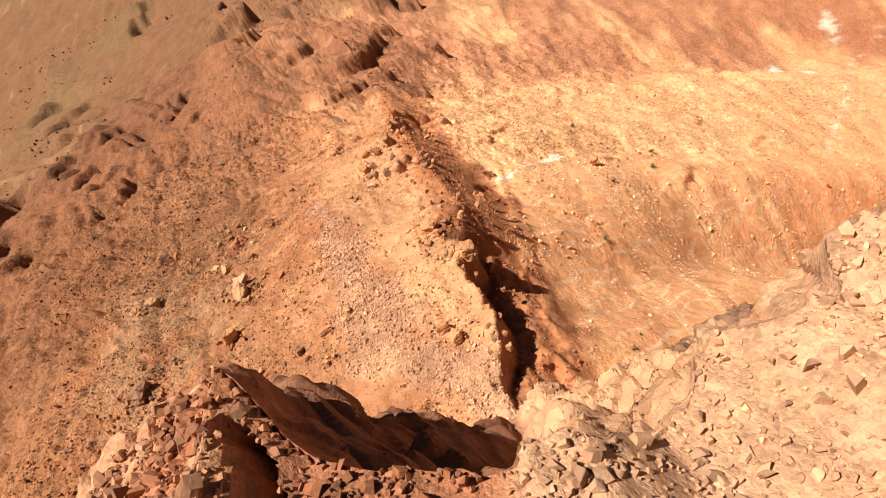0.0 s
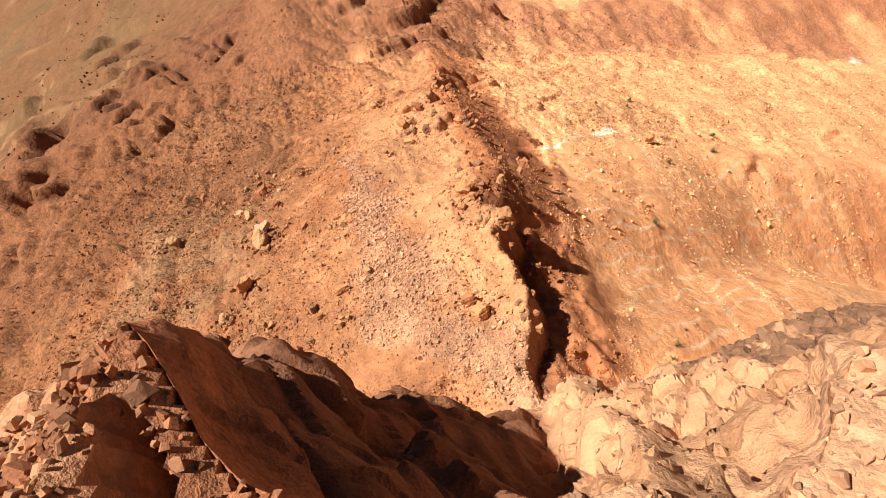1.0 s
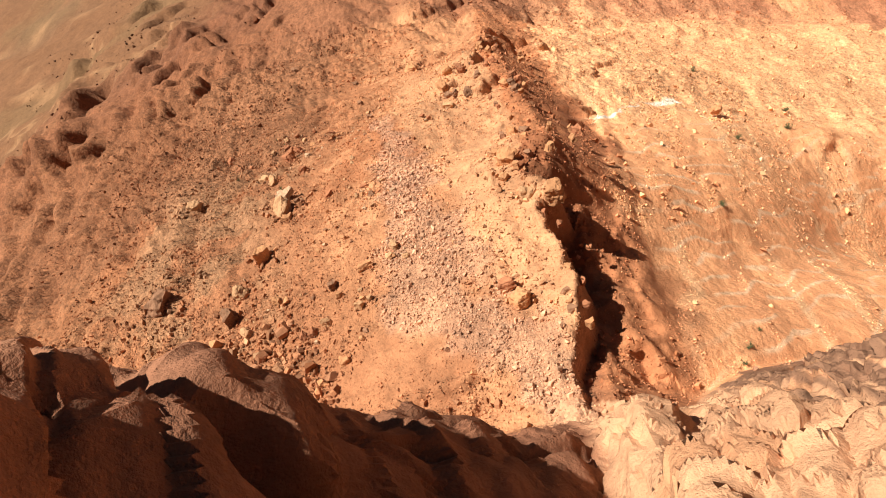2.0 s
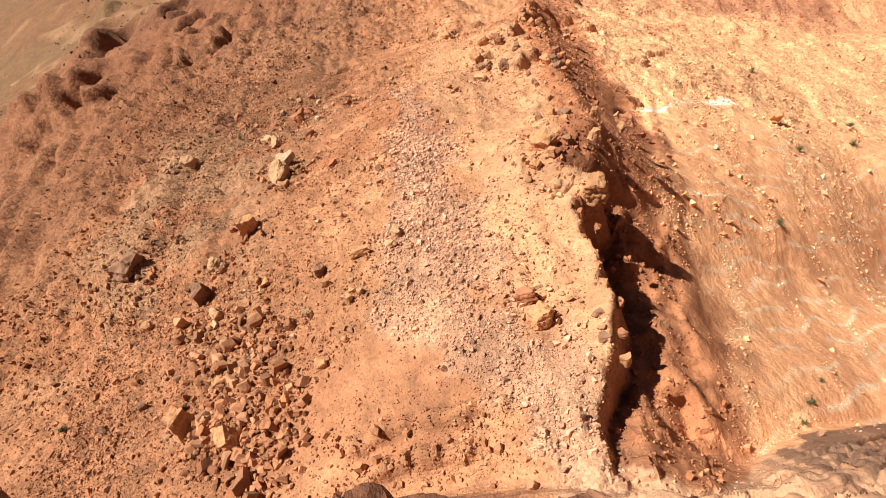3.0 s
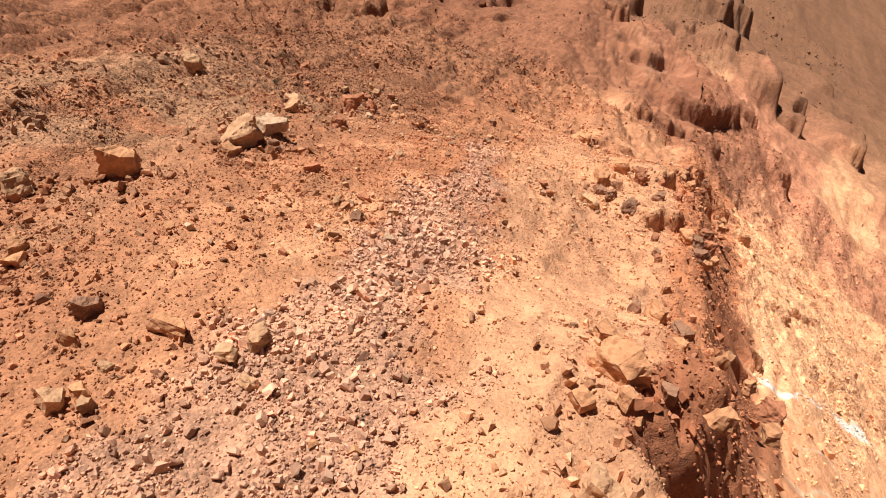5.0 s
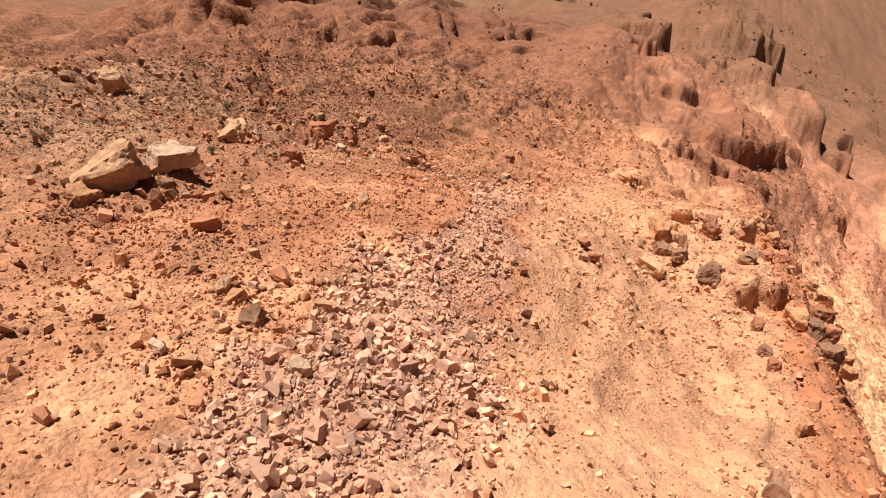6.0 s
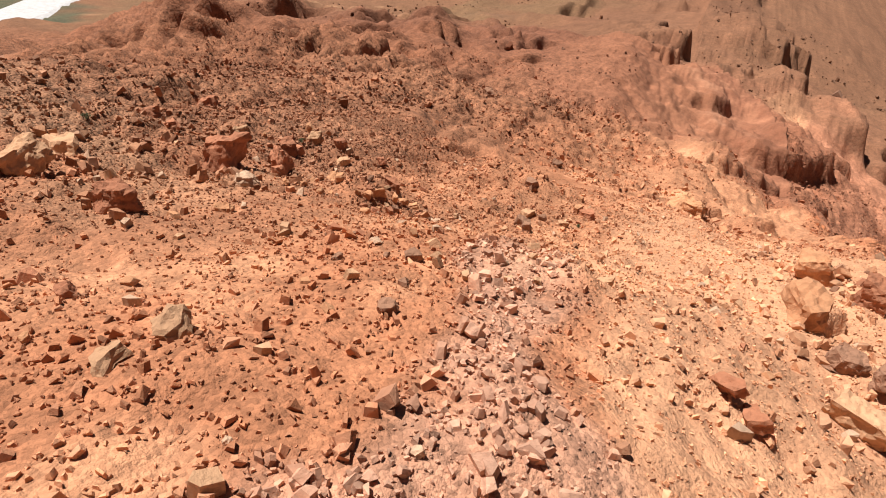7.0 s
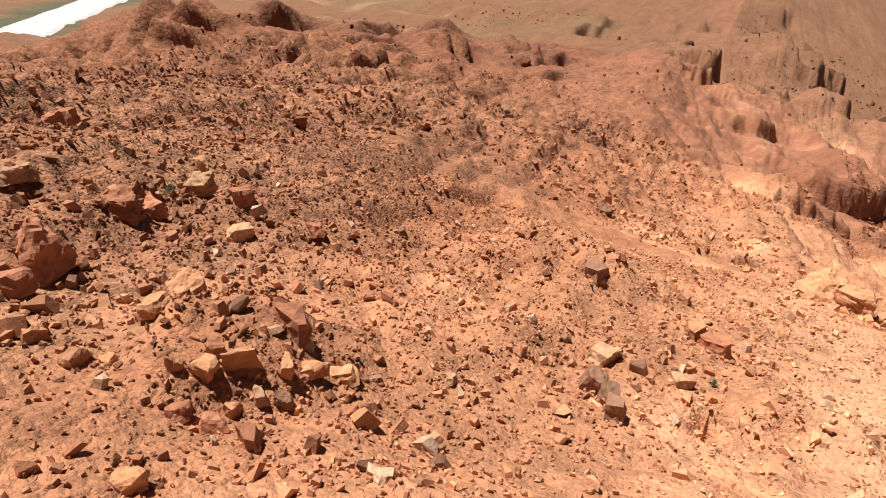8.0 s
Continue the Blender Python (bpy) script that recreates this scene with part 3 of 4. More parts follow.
def earth_material(name, pebble=9.0, strata=0.0, swell=0.3):
    """Soil full of grit: tone and relief of pebbles at two sizes over the zone's own colour."""
    m = material(name, 0.95)
    nodes = m.node_tree.nodes
    out = nodes["Principled BSDF"]
    a = nodes.new("ShaderNodeAttribute")
    a.attribute_name = "earth"
    pos = nodes.new("ShaderNodeNewGeometry").outputs["Position"]
    big = node(m, "ShaderNodeTexVoronoi", Scale=pebble * 0.4, Randomness=1.0)
    small = node(m, "ShaderNodeTexVoronoi", Scale=pebble * 1.7, Randomness=1.0)
    blotch = node(m, "ShaderNodeTexNoise", Scale=1.1, Detail=6.0, Roughness=0.65)
    coarse = node(m, "ShaderNodeTexNoise", Scale=0.23, Detail=8.0, Roughness=0.72)
    fine = node(m, "ShaderNodeTexNoise", Scale=24.0, Detail=4.0, Roughness=0.7)
    clod = node(m, "ShaderNodeTexVoronoi", Scale=pebble * 0.16, Randomness=1.0)
    for n in (big, small, blotch, coarse, fine, clod):
        wire(m, pos, n.inputs["Vector"])
    tone = nodes.new("ShaderNodeSeparateColor")
    wire(m, small.outputs["Color"], tone.inputs[0])
    tone2 = nodes.new("ShaderNodeSeparateColor")
    wire(m, big.outputs["Color"], tone2.inputs[0])
    v = maths(m, "ADD", ranged(m, tone.outputs[0], 0, 1, -0.24, 0.24), ranged(m, tone2.outputs[1], 0, 1, -0.16, 0.16))
    tone3 = nodes.new("ShaderNodeSeparateColor")
    wire(m, clod.outputs["Color"], tone3.inputs[0])
    v = maths(m, "ADD", v, ranged(m, tone3.outputs[0], 0, 1, -0.1, 0.1))
    v = maths(m, "MULTIPLY", v, a.outputs["Alpha"])
    v = maths(m, "ADD", v, ranged(m, blotch.outputs["Fac"], 0.25, 0.75, 0.80, 1.20))
    v = maths(m, "MULTIPLY", v, ranged(m, coarse.outputs["Fac"], 0.3, 0.7, 0.84, 1.16))
    v = maths(m, "MULTIPLY", v, ranged(m, fine.outputs["Fac"], 0.2, 0.8, 0.86, 1.14))
    wire(m, scaled(m, a.outputs["Color"], v), out.inputs["Base Color"])
    h = maths(m, "ADD", maths(m, "MULTIPLY", maths(m, "SUBTRACT", 0.6, small.outputs["Distance"]), 0.022),
              maths(m, "MULTIPLY", maths(m, "SUBTRACT", 0.6, big.outputs["Distance"]), 0.045))
    h = maths(m, "ADD", h, maths(m, "MULTIPLY", maths(m, "SUBTRACT", 0.6, clod.outputs["Distance"]), 0.09))
    h = maths(m, "ADD", maths(m, "MULTIPLY", h, a.outputs["Alpha"]), maths(m, "MULTIPLY", fine.outputs["Fac"], 0.02))
    h = maths(m, "ADD", h, maths(m, "MULTIPLY", blotch.outputs["Fac"], 0.2))
    h = maths(m, "ADD", h, maths(m, "MULTIPLY", coarse.outputs["Fac"], swell))
    if strata:
        wave = node(m, "ShaderNodeTexNoise", Scale=1.0, Detail=5.0, Roughness=0.7)
        squash = nodes.new("ShaderNodeVectorMath")
        squash.operation = "MULTIPLY"
        squash.inputs[1].default_value = (0.7, 0.7, 5.0)
        wire(m, pos, squash.inputs[0])
        wire(m, squash.outputs[0], wave.inputs["Vector"])
        h = maths(m, "ADD", h, maths(m, "MULTIPLY", wave.outputs["Fac"], strata))
    bump = node(m, "ShaderNodeBump", Strength=1.0, Distance=1.0)
    wire(m, h, bump.inputs["Height"])
    wire(m, bump.outputs[0], out.inputs["Normal"])
    return m


def stone_material(name, base=None, island=True):
    m = material(name, 0.88)
    nodes = m.node_tree.nodes
    out = nodes["Principled BSDF"]
    if base is None:
        a = nodes.new("ShaderNodeAttribute")
        a.attribute_name = "earth"
        colour = a.outputs["Color"]
    else:
        rgb = nodes.new("ShaderNodeRGB")
        rgb.outputs[0].default_value = (*base, 1)
        colour = rgb.outputs[0]
    where = nodes.new("ShaderNodeNewGeometry")
    rough = node(m, "ShaderNodeTexNoise", Scale=7.0, Detail=7.0, Roughness=0.7)
    stain = node(m, "ShaderNodeTexNoise", Scale=1.7, Detail=3.0, Roughness=0.6)
    for n in (rough, stain):
        wire(m, where.outputs["Position"], n.inputs["Vector"])
    v = maths(m, "MULTIPLY", ranged(m, rough.outputs["Fac"], 0.25, 0.75, 0.78, 1.2), ranged(m, stain.outputs["Fac"], 0.3, 0.7, 0.82, 1.12))
    if island:
        v = maths(m, "MULTIPLY", v, ranged(m, where.outputs["Random Per Island"], 0, 1, 0.68, 1.34))
    else:
        v = maths(m, "MULTIPLY", v, ranged(m, nodes.new("ShaderNodeObjectInfo").outputs["Random"], 0, 1, 0.82, 1.18))
    wire(m, scaled(m, colour, v), out.inputs["Base Color"])
    bump = node(m, "ShaderNodeBump", Strength=0.9, Distance=1.0)
    wire(m, maths(m, "MULTIPLY", rough.outputs["Fac"], 0.05), bump.inputs["Height"])
    wire(m, bump.outputs[0], out.inputs["Normal"])
    return m


EARTH = earth_material("gritty_earth")
ROCK = earth_material("cliff_rock", 6.0, 0.03, 0.3)
STONE = stone_material("rubble_stone")
TONES = {
    "p": stone_material("buff_sandstone", (0.50, 0.285, 0.155), False),
    "o": stone_material("orange_sandstone", (0.52, 0.255, 0.125), False),
    "r": stone_material("red_sandstone", (0.40, 0.165, 0.085), False),
    "d": stone_material("dark_varnished_sandstone", (0.29, 0.15, 0.088), False),
    "w": stone_material("pale_grey_sandstone", (0.53, 0.345, 0.22), False),
}

# ---------------------------------------------------------------- ground sheet
def axis(a, b, fine, d, grow):
    """Coordinates from a to b, d apart between the two fine ends and ever wider outside them."""
    v = list(np.arange(fine[0], fine[1], d))
    s, p = d, fine[1]
    while p < b:
        v.append(p)
        s *= grow if p < fine[1] + 130 else 1.07
        p += s
    v.append(b)
    s, p = d, fine[0]
    while p > a:
        s *= grow if p > fine[0] - 110 else 1.07
        p -= s
        v.insert(0, max(p, a))
    return np.array(v)


def sheet(name, xs, ys, material, smooth=True):
    gx, gy = np.meshgrid(xs, ys)
    gz = height(gx, gy)
    n, m = gx.shape
    ids = np.arange(n * m).reshape(n, m)
    faces = np.stack([ids[:-1, :-1], ids[:-1, 1:], ids[1:, 1:], ids[1:, :-1]], -1).reshape(-1, 4)
    me = bpy.data.meshes.new(name)
    me.vertices.add(n * m)
    me.vertices.foreach_set("co", np.stack([gx, gy, gz], -1).astype(np.float32).ravel())
    me.loops.add(faces.size)
    me.loops.foreach_set("vertex_index", faces.astype(np.int32).ravel())
    me.polygons.add(len(faces))
    me.polygons.foreach_set("loop_start", np.arange(0, faces.size, 4, dtype=np.int32))
    me.polygons.foreach_set("use_smooth", np.full(len(faces), smooth))
    me.update(calc_edges=True)
    tint = me.color_attributes.new("earth", "FLOAT_COLOR", "POINT")
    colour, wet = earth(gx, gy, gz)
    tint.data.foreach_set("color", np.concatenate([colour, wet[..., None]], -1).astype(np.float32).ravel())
    me.materials.append(material)
    return new(name, me)


XS = axis(-1500, 1200, (-31, 12), 0.16, 1.015)
YS = axis(16.34, 2500, (16.34, 70), 0.16, 1.0125)
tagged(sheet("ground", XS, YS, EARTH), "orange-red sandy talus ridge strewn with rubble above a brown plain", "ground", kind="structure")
YC = np.concatenate([axis(-60, -1, (-3, -1.05), 0.13, 1.1), np.arange(-1.0, 9.0, 0.09), np.arange(9.0, 16.4, 0.14), [16.4]])
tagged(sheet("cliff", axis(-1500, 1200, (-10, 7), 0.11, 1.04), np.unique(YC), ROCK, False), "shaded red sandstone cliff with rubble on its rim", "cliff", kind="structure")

# ---------------------------------------------------------------- cliff face
def cells(a, b, seed):
    """A pushed or sunk level for each block of a jointed wall, eased across the joints, and how near a joint lies."""
    i, j = np.floor(a), np.floor(b)
    fa, fb = a - i, b - j
    ea, eb = step(0.93, 1.0, fa), step(0.92, 1.0, fb)
    level = sum(lattice(i + m, j + n, seed) * (ea if m else 1 - ea) * (eb if n else 1 - eb) for m in (0, 1) for n in (0, 1)) - 0.5
    joint = np.maximum(1 - step(0.0, 0.05, np.abs(fa - 0.96)), 1 - step(0.0, 0.05, np.abs(fb - 0.96)))
    return level, joint * step(0.35, 0.6, lattice(i, j, seed + 1))


def cliff_face(name, x0, x1, dx, n, material):
    """The broken wall below the rim, as a sheet that hangs from the rim to the foot, so that its blocks may overhang."""
    xs = np.arange(x0, x1, dx)
    soft = lambda v: sum(np.interp(xs + d, CLIFF_X, v) for d in (-0.15, 0, 0.15)) / 3
    ty, tz, ky, kz, by, bz, fy, fz = (soft(v) for v in (TOP_Y, TOP_Z, KNEE_Y, KNEE_Z, BASE_Y, BASE_Z, FOOT_Y, FOOT_Z))
    t = np.linspace(-0.06, 3.1, n)[:, None]
    ys, zs = [np.zeros((n, len(xs))) for _ in range(2)]
    for out, (a, b, c, d) in ((ys, (ty, ky, by, fy)), (zs, (tz, kz, bz, fz))):
        p = np.where(t < 1, a + (b - a) * t, np.where(t < 2, b + (c - b) * (t - 1), c + (d - c) * (t - 2)))
        for _ in range(2):
            p[1:-1] = 0.25 * p[:-2] + 0.5 * p[1:-1] + 0.25 * p[2:]
        out[:] = p
    back = np.minimum(t, 0) / 0.06
    ys, zs = np.where(t < 0, ty + 0.7 * back, ys), np.where(t < 0, tz - 0.12 + 0.1 * back, zs)
    gx = np.broadcast_to(xs, ys.shape)
    fall = np.maximum(tz - zs, 0)
    ys = ys + (0.3 * value_noise(gx / 0.9, fall / 2.6, 51) + 0.2 * value_noise(gx / 0.37, fall / 1.1, 52)) * (1 - step(2.2, 3.0, t))
    base = np.stack([gx, ys, zs], -1)
    normal = np.cross(np.gradient(base, axis=0), np.gradient(base, axis=1))
    normal *= np.sign(normal[..., 1:2] + normal[..., 2:3])
    for _ in range(10):
        normal[1:-1] = 0.25 * normal[:-2] + 0.5 * normal[1:-1] + 0.25 * normal[2:]
        normal[:, 1:-1] = 0.25 * normal[:, :-2] + 0.5 * normal[:, 1:-1] + 0.25 * normal[:, 2:]
    normal /= np.linalg.norm(normal, axis=-1)[..., None]
    w = fbm(gx, zs, 4.0, 3, 301)
    down = -zs
    big, j1 = cells((0.8 * gx - 0.45 * down + 0.6 * w) / 2.9, (down + 0.35 * gx + 0.8 * w) / 4.1, 302)
    mid, j2 = cells((0.85 * gx - 0.6 * down + 0.4 * w) / 0.95, (down + 0.5 * gx + 0.4 * w) / 1.25, 304)
    beds, j3 = cells((gx + 0.25 * w) / 1.5, (down + 0.12 * gx + 0.3 * w) / 0.7, 306)
    pale = step(-1.6, 0.2, gx) * (1 - 0.5 * step(4, 6, gx))
    tilt = ((0.8 * gx - 0.45 * down + 0.6 * w) / 2.9) % 1.0
    # bundles of thin joints, all leaning the same way
    thin = (0.8 * gx - 0.45 * down + 0.25 * w) / 0.55
    cut = (1 - step(0.0, 0.3, np.abs(thin % 1.0 - 0.5))) * step(0.35, 0.5, lattice(np.floor(thin), np.floor(down / 3.4 + 0.3 * gx), 311)) * step(-0.1, 0.1, fbm(gx, down, 2.6, 2, 312))
    tilt2 = ((down + 0.5 * gx + 0.4 * w) / 1.25) % 1.0
    # the undercut below the prow
    under = np.exp(-(((t - 0.85 - 0.07 * w - 0.25 * step(-4.6, -6.0, gx)) / 0.08) ** 2)) * step(-7.6, -6.2, gx) * (1 - step(-3.9, -2.9, gx))
    d = (1 - pale) * (0.75 * big + 0.22 * mid - 0.5 * (tilt - 0.5) - 0.3 * j1 - 0.08 * j2 - 0.34 * cut - 1.1 * under) + pale * (0.3 * big + 0.36 * mid + 0.3 * beds + 0.15 * tilt2 - 0.14 * j1 - 0.1 * j3)
    d = d + 0.07 * fbm(gx, down, 1.2, 4, 308) + 0.03 * ridged(gx, down, 0.4, 2, 309)
    edge = step(0.0, 0.12, t) * (1 - step(2.85, 3.1, t))
    p = base + normal * ((d - 0.15) * edge)[..., None]
    ids = np.arange(p.shape[0] * p.shape[1]).reshape(p.shape[:2])
    faces = np.stack([ids[:-1, :-1], ids[1:, :-1], ids[1:, 1:], ids[:-1, 1:]], -1).reshape(-1, 4)
    me = bpy.data.meshes.new(name)
    me.vertices.add(ids.size)
    me.vertices.foreach_set("co", p.astype(np.float32).ravel())
    me.loops.add(faces.size)
    me.loops.foreach_set("vertex_index", faces.astype(np.int32).ravel())
    me.polygons.add(len(faces))
    me.polygons.foreach_set("loop_start", np.arange(0, faces.size, 4, dtype=np.int32))
    me.polygons.foreach_set("use_smooth", np.full(len(faces), True))
    me.update(calc_edges=True)
    tint = me.color_attributes.new("earth", "FLOAT_COLOR", "POINT")
    me.set_sharp_from_angle(angle=radians(28))
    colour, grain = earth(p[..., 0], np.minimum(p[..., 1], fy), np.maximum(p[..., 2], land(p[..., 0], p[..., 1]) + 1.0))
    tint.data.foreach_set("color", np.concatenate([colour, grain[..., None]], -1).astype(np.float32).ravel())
    me.materials.append(material)
    return new(name, me)


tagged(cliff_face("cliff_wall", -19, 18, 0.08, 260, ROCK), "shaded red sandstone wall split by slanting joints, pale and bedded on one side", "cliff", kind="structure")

# ---------------------------------------------------------------- stones
def hull(points):
    """The convex solid round some points, as vertices and triangles."""
    bm = bmesh.new()
    for p in points:
        bm.verts.new(p)
    bmesh.ops.convex_hull(bm, input=bm.verts[:])
    for v in [v for v in bm.verts if not v.link_faces]:
        bm.verts.remove(v)
    bmesh.ops.triangulate(bm, faces=bm.faces[:])
    return bm


def block_points(rng, n, flat):
    """Corners of a split slab: an uneven polygon, its smaller tilted twin above, and a few broken corners."""
    a = np.sort(rng.uniform(0, 2 * np.pi, n) * 0.35 + np.arange(n) * 2 * np.pi / n)
    r = rng.uniform(0.36, 0.54, n)
    low = np.stack([r * np.cos(a), 0.8 * r * np.sin(a), np.full(n, -0.5 * flat) + rng.uniform(0, 0.12, n)], -1)
    top = low * (rng.uniform(0.6, 0.95), rng.uniform(0.6, 0.95), 0) + (*rng.uniform(-0.07, 0.07, 2), 0.5 * flat)
    top[:, 2] += top[:, 0] * rng.normal(0, 0.22) + top[:, 1] * rng.normal(0, 0.22) + rng.uniform(-0.05, 0.05, n)
    return np.concatenate([low, top])


def cobble(rng, n=5):
    """An angular stone about one metre across, centred on the origin."""
    return hull(block_points(rng, n, rng.uniform(0.32, 0.75)))


rng = np.random.default_rng(7)
SHAPES = []
for n in range(18):
    bm = cobble(rng, 5 + n % 2)
    bm.verts.index_update()
    SHAPES.append((np.array([v.co[:] for v in bm.verts]), np.array([[v.index for v in f.verts] for f in bm.faces])))
    bm.free()


CHIPS = []
for n in range(10):
    bm = cobble(rng, 4)
    bm.verts.index_update()
    CHIPS.append((np.array([v.co[:] for v in bm.verts]), np.array([[v.index for v in f.verts] for f in bm.faces])))
    bm.free()


GRIT = []
for n in range(10):
    bm = cobble(rng, 3)
    bm.verts.index_update()
    GRIT.append((np.array([v.co[:] for v in bm.verts]), np.array([[v.index for v in f.verts] for f in bm.faces])))
    bm.free()


def turns(rng, n, lean):
    """Random turns: any heading, tilted by up to about lean radians."""
    a, b, c = rng.uniform(0, 2 * np.pi, n), rng.normal(0, lean, n), rng.normal(0, lean, n)
    ca, sa, cb, sb, cc, sc = np.cos(a), np.sin(a), np.cos(b), np.sin(b), np.cos(c), np.sin(c)
    one, nil = np.ones(n), np.zeros(n)
    rz = np.stack([ca, -sa, nil, sa, ca, nil, nil, nil, one], -1).reshape(n, 3, 3)
    rx = np.stack([one, nil, nil, nil, cb, -sb, nil, sb, cb], -1).reshape(n, 3, 3)
    ry = np.stack([cc, nil, sc, nil, one, nil, -sc, nil, cc], -1).reshape(n, 3, 3)
    return rz @ rx @ ry


def rubble(name, label, x, y, size, rng, sink=0.14, lean=0.35, bright=1.12, shapes=SHAPES):
    """Many loose stones at those places, joined into one mesh."""
    verts, faces, tints, base = [], [], [], 0
    kind = rng.integers(0, len(shapes), len(x))
    z = height(x, y)
    tint, _ = earth(x, y, z, 0.65)
    tint = np.clip(tint * bright, 0, 0.85) * rng.uniform(0.8, 1.15, (len(x), 1)) + rng.uniform(-0.03, 0.05, (len(x), 1)) * np.array([1.0, 0.8, 0.6])
    for k, (v, f) in enumerate(shapes):
        on = np.flatnonzero(kind == k)
        if not len(on):
            continue
        s = size[on, None] * rng.uniform(0.75, 1.25, (len(on), 3))
        p = np.einsum("nij,nvj->nvi", turns(rng, len(on), lean), v[None] * s[:, None])
        p += np.stack([x[on], y[on], z[on] + (0.36 - sink) * size[on]], -1)[:, None]
        verts.append(p.reshape(-1, 3))
        faces.append((f[None] + base + (np.arange(len(on)) * len(v))[:, None, None]).reshape(-1, 3))
        tints.append(np.repeat(np.clip(tint[on], 0.01, 1), len(v), 0))
        base += len(on) * len(v)
    verts, faces, tints = np.concatenate(verts), np.concatenate(faces), np.concatenate(tints)
    me = bpy.data.meshes.new(name)
    me.vertices.add(len(verts))
    me.vertices.foreach_set("co", verts.astype(np.float32).ravel())
    me.loops.add(faces.size)
    me.loops.foreach_set("vertex_index", faces.astype(np.int32).ravel())
    me.polygons.add(len(faces))
    me.polygons.foreach_set("loop_start", np.arange(0, faces.size, 3, dtype=np.int32))
    me.polygons.foreach_set("use_smooth", np.zeros(len(faces), bool))
    me.update(calc_edges=True)
    c = me.color_attributes.new("earth", "FLOAT_COLOR", "POINT")
    c.data.foreach_set("color", np.concatenate([tints, np.ones((len(tints), 1))], 1).astype(np.float32).ravel())
    me.materials.append(STONE)
    return tagged(new(name, me), label, "rubble", kind="stuff")


def sprinkle(rng, n, x0, x1, y0, y1, small, large, density=None, power=2.2):
    """Places and sizes: many small ones, few large ones."""
    x, y = rng.uniform(x0, x1, n), rng.uniform(y0, y1, n)
    if density is not None:
        keep = rng.random(n) < density(x, y)
        x, y = x[keep], y[keep]
    size = small * (1 - rng.random(len(x)) * (1 - (small / large) ** power)) ** (-1 / power)
    return x, y, size


def on_talus(x, y):
    return (x < edge_x(y) + 0.5) & (cliff(x, y) < land(x, y) - 0.2)


def talus_density(x, y):
    patch = 0.55 + 0.5 * fbm(x, y, 3.0, 3, 151) + 0.25 * fbm(x, y, 9, 2, 152)
    run = step(-11.5, -14, x + 1.2 * fbm(x, y, 2, 2, 153)) * (1 - step(27, 30, y)) * 0.7
    smooth = (1 - step(3.2, 5.0, np.hypot((x + 9.5) / 1.2, (y - 18.3) / 0.7))) * 0.45
    return np.clip(patch + run - smooth + 0.3 * step(36, 44, y), 0.06, 1) * on_talus(x, y)


x, y, s = sprinkle(rng, 40000, -11, 1.5, 14.5, 49, 0.07, 0.4, lambda x, y: streak(x, y) * on_talus(x, y) * np.clip(0.65 + 0.7 * fbm(x, y, 1.3, 2, 104), 0.15, 1), 2.5)
rubble("streak_rubble", "band of pale pinkish-grey angular rubble down the talus", x, y, s, rng, bright=1.3)
x, y, s = sprinkle(rng, 3400, -11, 0.5, 27, 43.5, 0.16, 0.42, lambda x, y: streak(x, y) * on_talus(x, y) * np.clip(0.5 + 0.9 * fbm(x, y, 2.2, 2, 109), 0.05, 1), 2.4)
rubble("streak_blocks", "pale greyish angular blocks among the rubble band", x, y, s, rng, bright=1.3)
x, y, s = sprinkle(rng, 47000, -27, 2.5, 14.5, 36, 0.06, 0.4, talus_density, 2.7)
rubble("talus_rubble", "orange-brown angular stones strewn over sandy talus", x, y, s, rng, shapes=CHIPS, sink=0.18)
x, y, s = sprinkle(rng, 45000, -27, 2.5, 34, 64, 0.06, 0.3, talus_density, 2.5)
rubble("ridge_rubble", "orange-brown angular stones strewn over the ridge top", x, y, s, rng, bright=1.25, lean=0.25, sink=0.2, shapes=CHIPS)
x, y, s = sprinkle(rng, 54000, -21, 1.5, 17, 60, 0.04, 0.11, lambda x, y: on_talus(x, y) * (0.55 + 0.35 * step(38, 44, y)), 2.2)
rubble("gravel", "fine orange-brown gravel over the ridge top", x, y, s, rng, shapes=GRIT, lean=0.35, sink=0.2, bright=1.25)
x, y, s = sprinkle(rng, 34000, -62, -22, 16, 72, 0.12, 0.6, lambda x, y: on_talus(x, y) * (1 - 0.75 * step(-34, -42, x + 3 * fbm(x, y, 7, 2, 156))) * np.clip(0.75 + 0.6 * fbm(x, y, 6, 3, 155), 0, 1), 2.6)
rubble("flank_rubble", "olive-grey and orange stones on the shaly flank", x, y, s, rng, shapes=GRIT, lean=0.4, sink=0.2, bright=1.2)
x, y, s = sprinkle(rng, 34000, -62, 3, 60, 112, 0.13, 0.7, lambda x, y: np.clip(0.5 + 0.8 * fbm(x, y, 9, 3, 157), 0, 1) * (x < edge_x(y)) * (1 - step(92, 112, y + 5 * fbm(x, y, 8, 2, 158))), 2.5)
rubble("outer_rubble", "reddish stones scattered over the far ridge", x, y, s, rng, shapes=GRIT, lean=0.35, sink=0.2, bright=1.25)
x, y, s = sprinkle(rng, 1500, -21, -10.5, 14.6, 28, 0.24, 0.95, lambda x, y: (1 - step(0.5, 1.15, np.hypot((x + 15.8 + 0.3 * (y - 19)) / 3.4, (y - 20) / 6.5) + 0.3 * fbm(x, y, 2, 2, 154))) * on_talus(x, y), 2.1)
rubble("block_rubble", "orange sandstone blocks fallen from the cliff onto the talus", x, y, s, rng, sink=0.08, lean=0.5, bright=1.2)


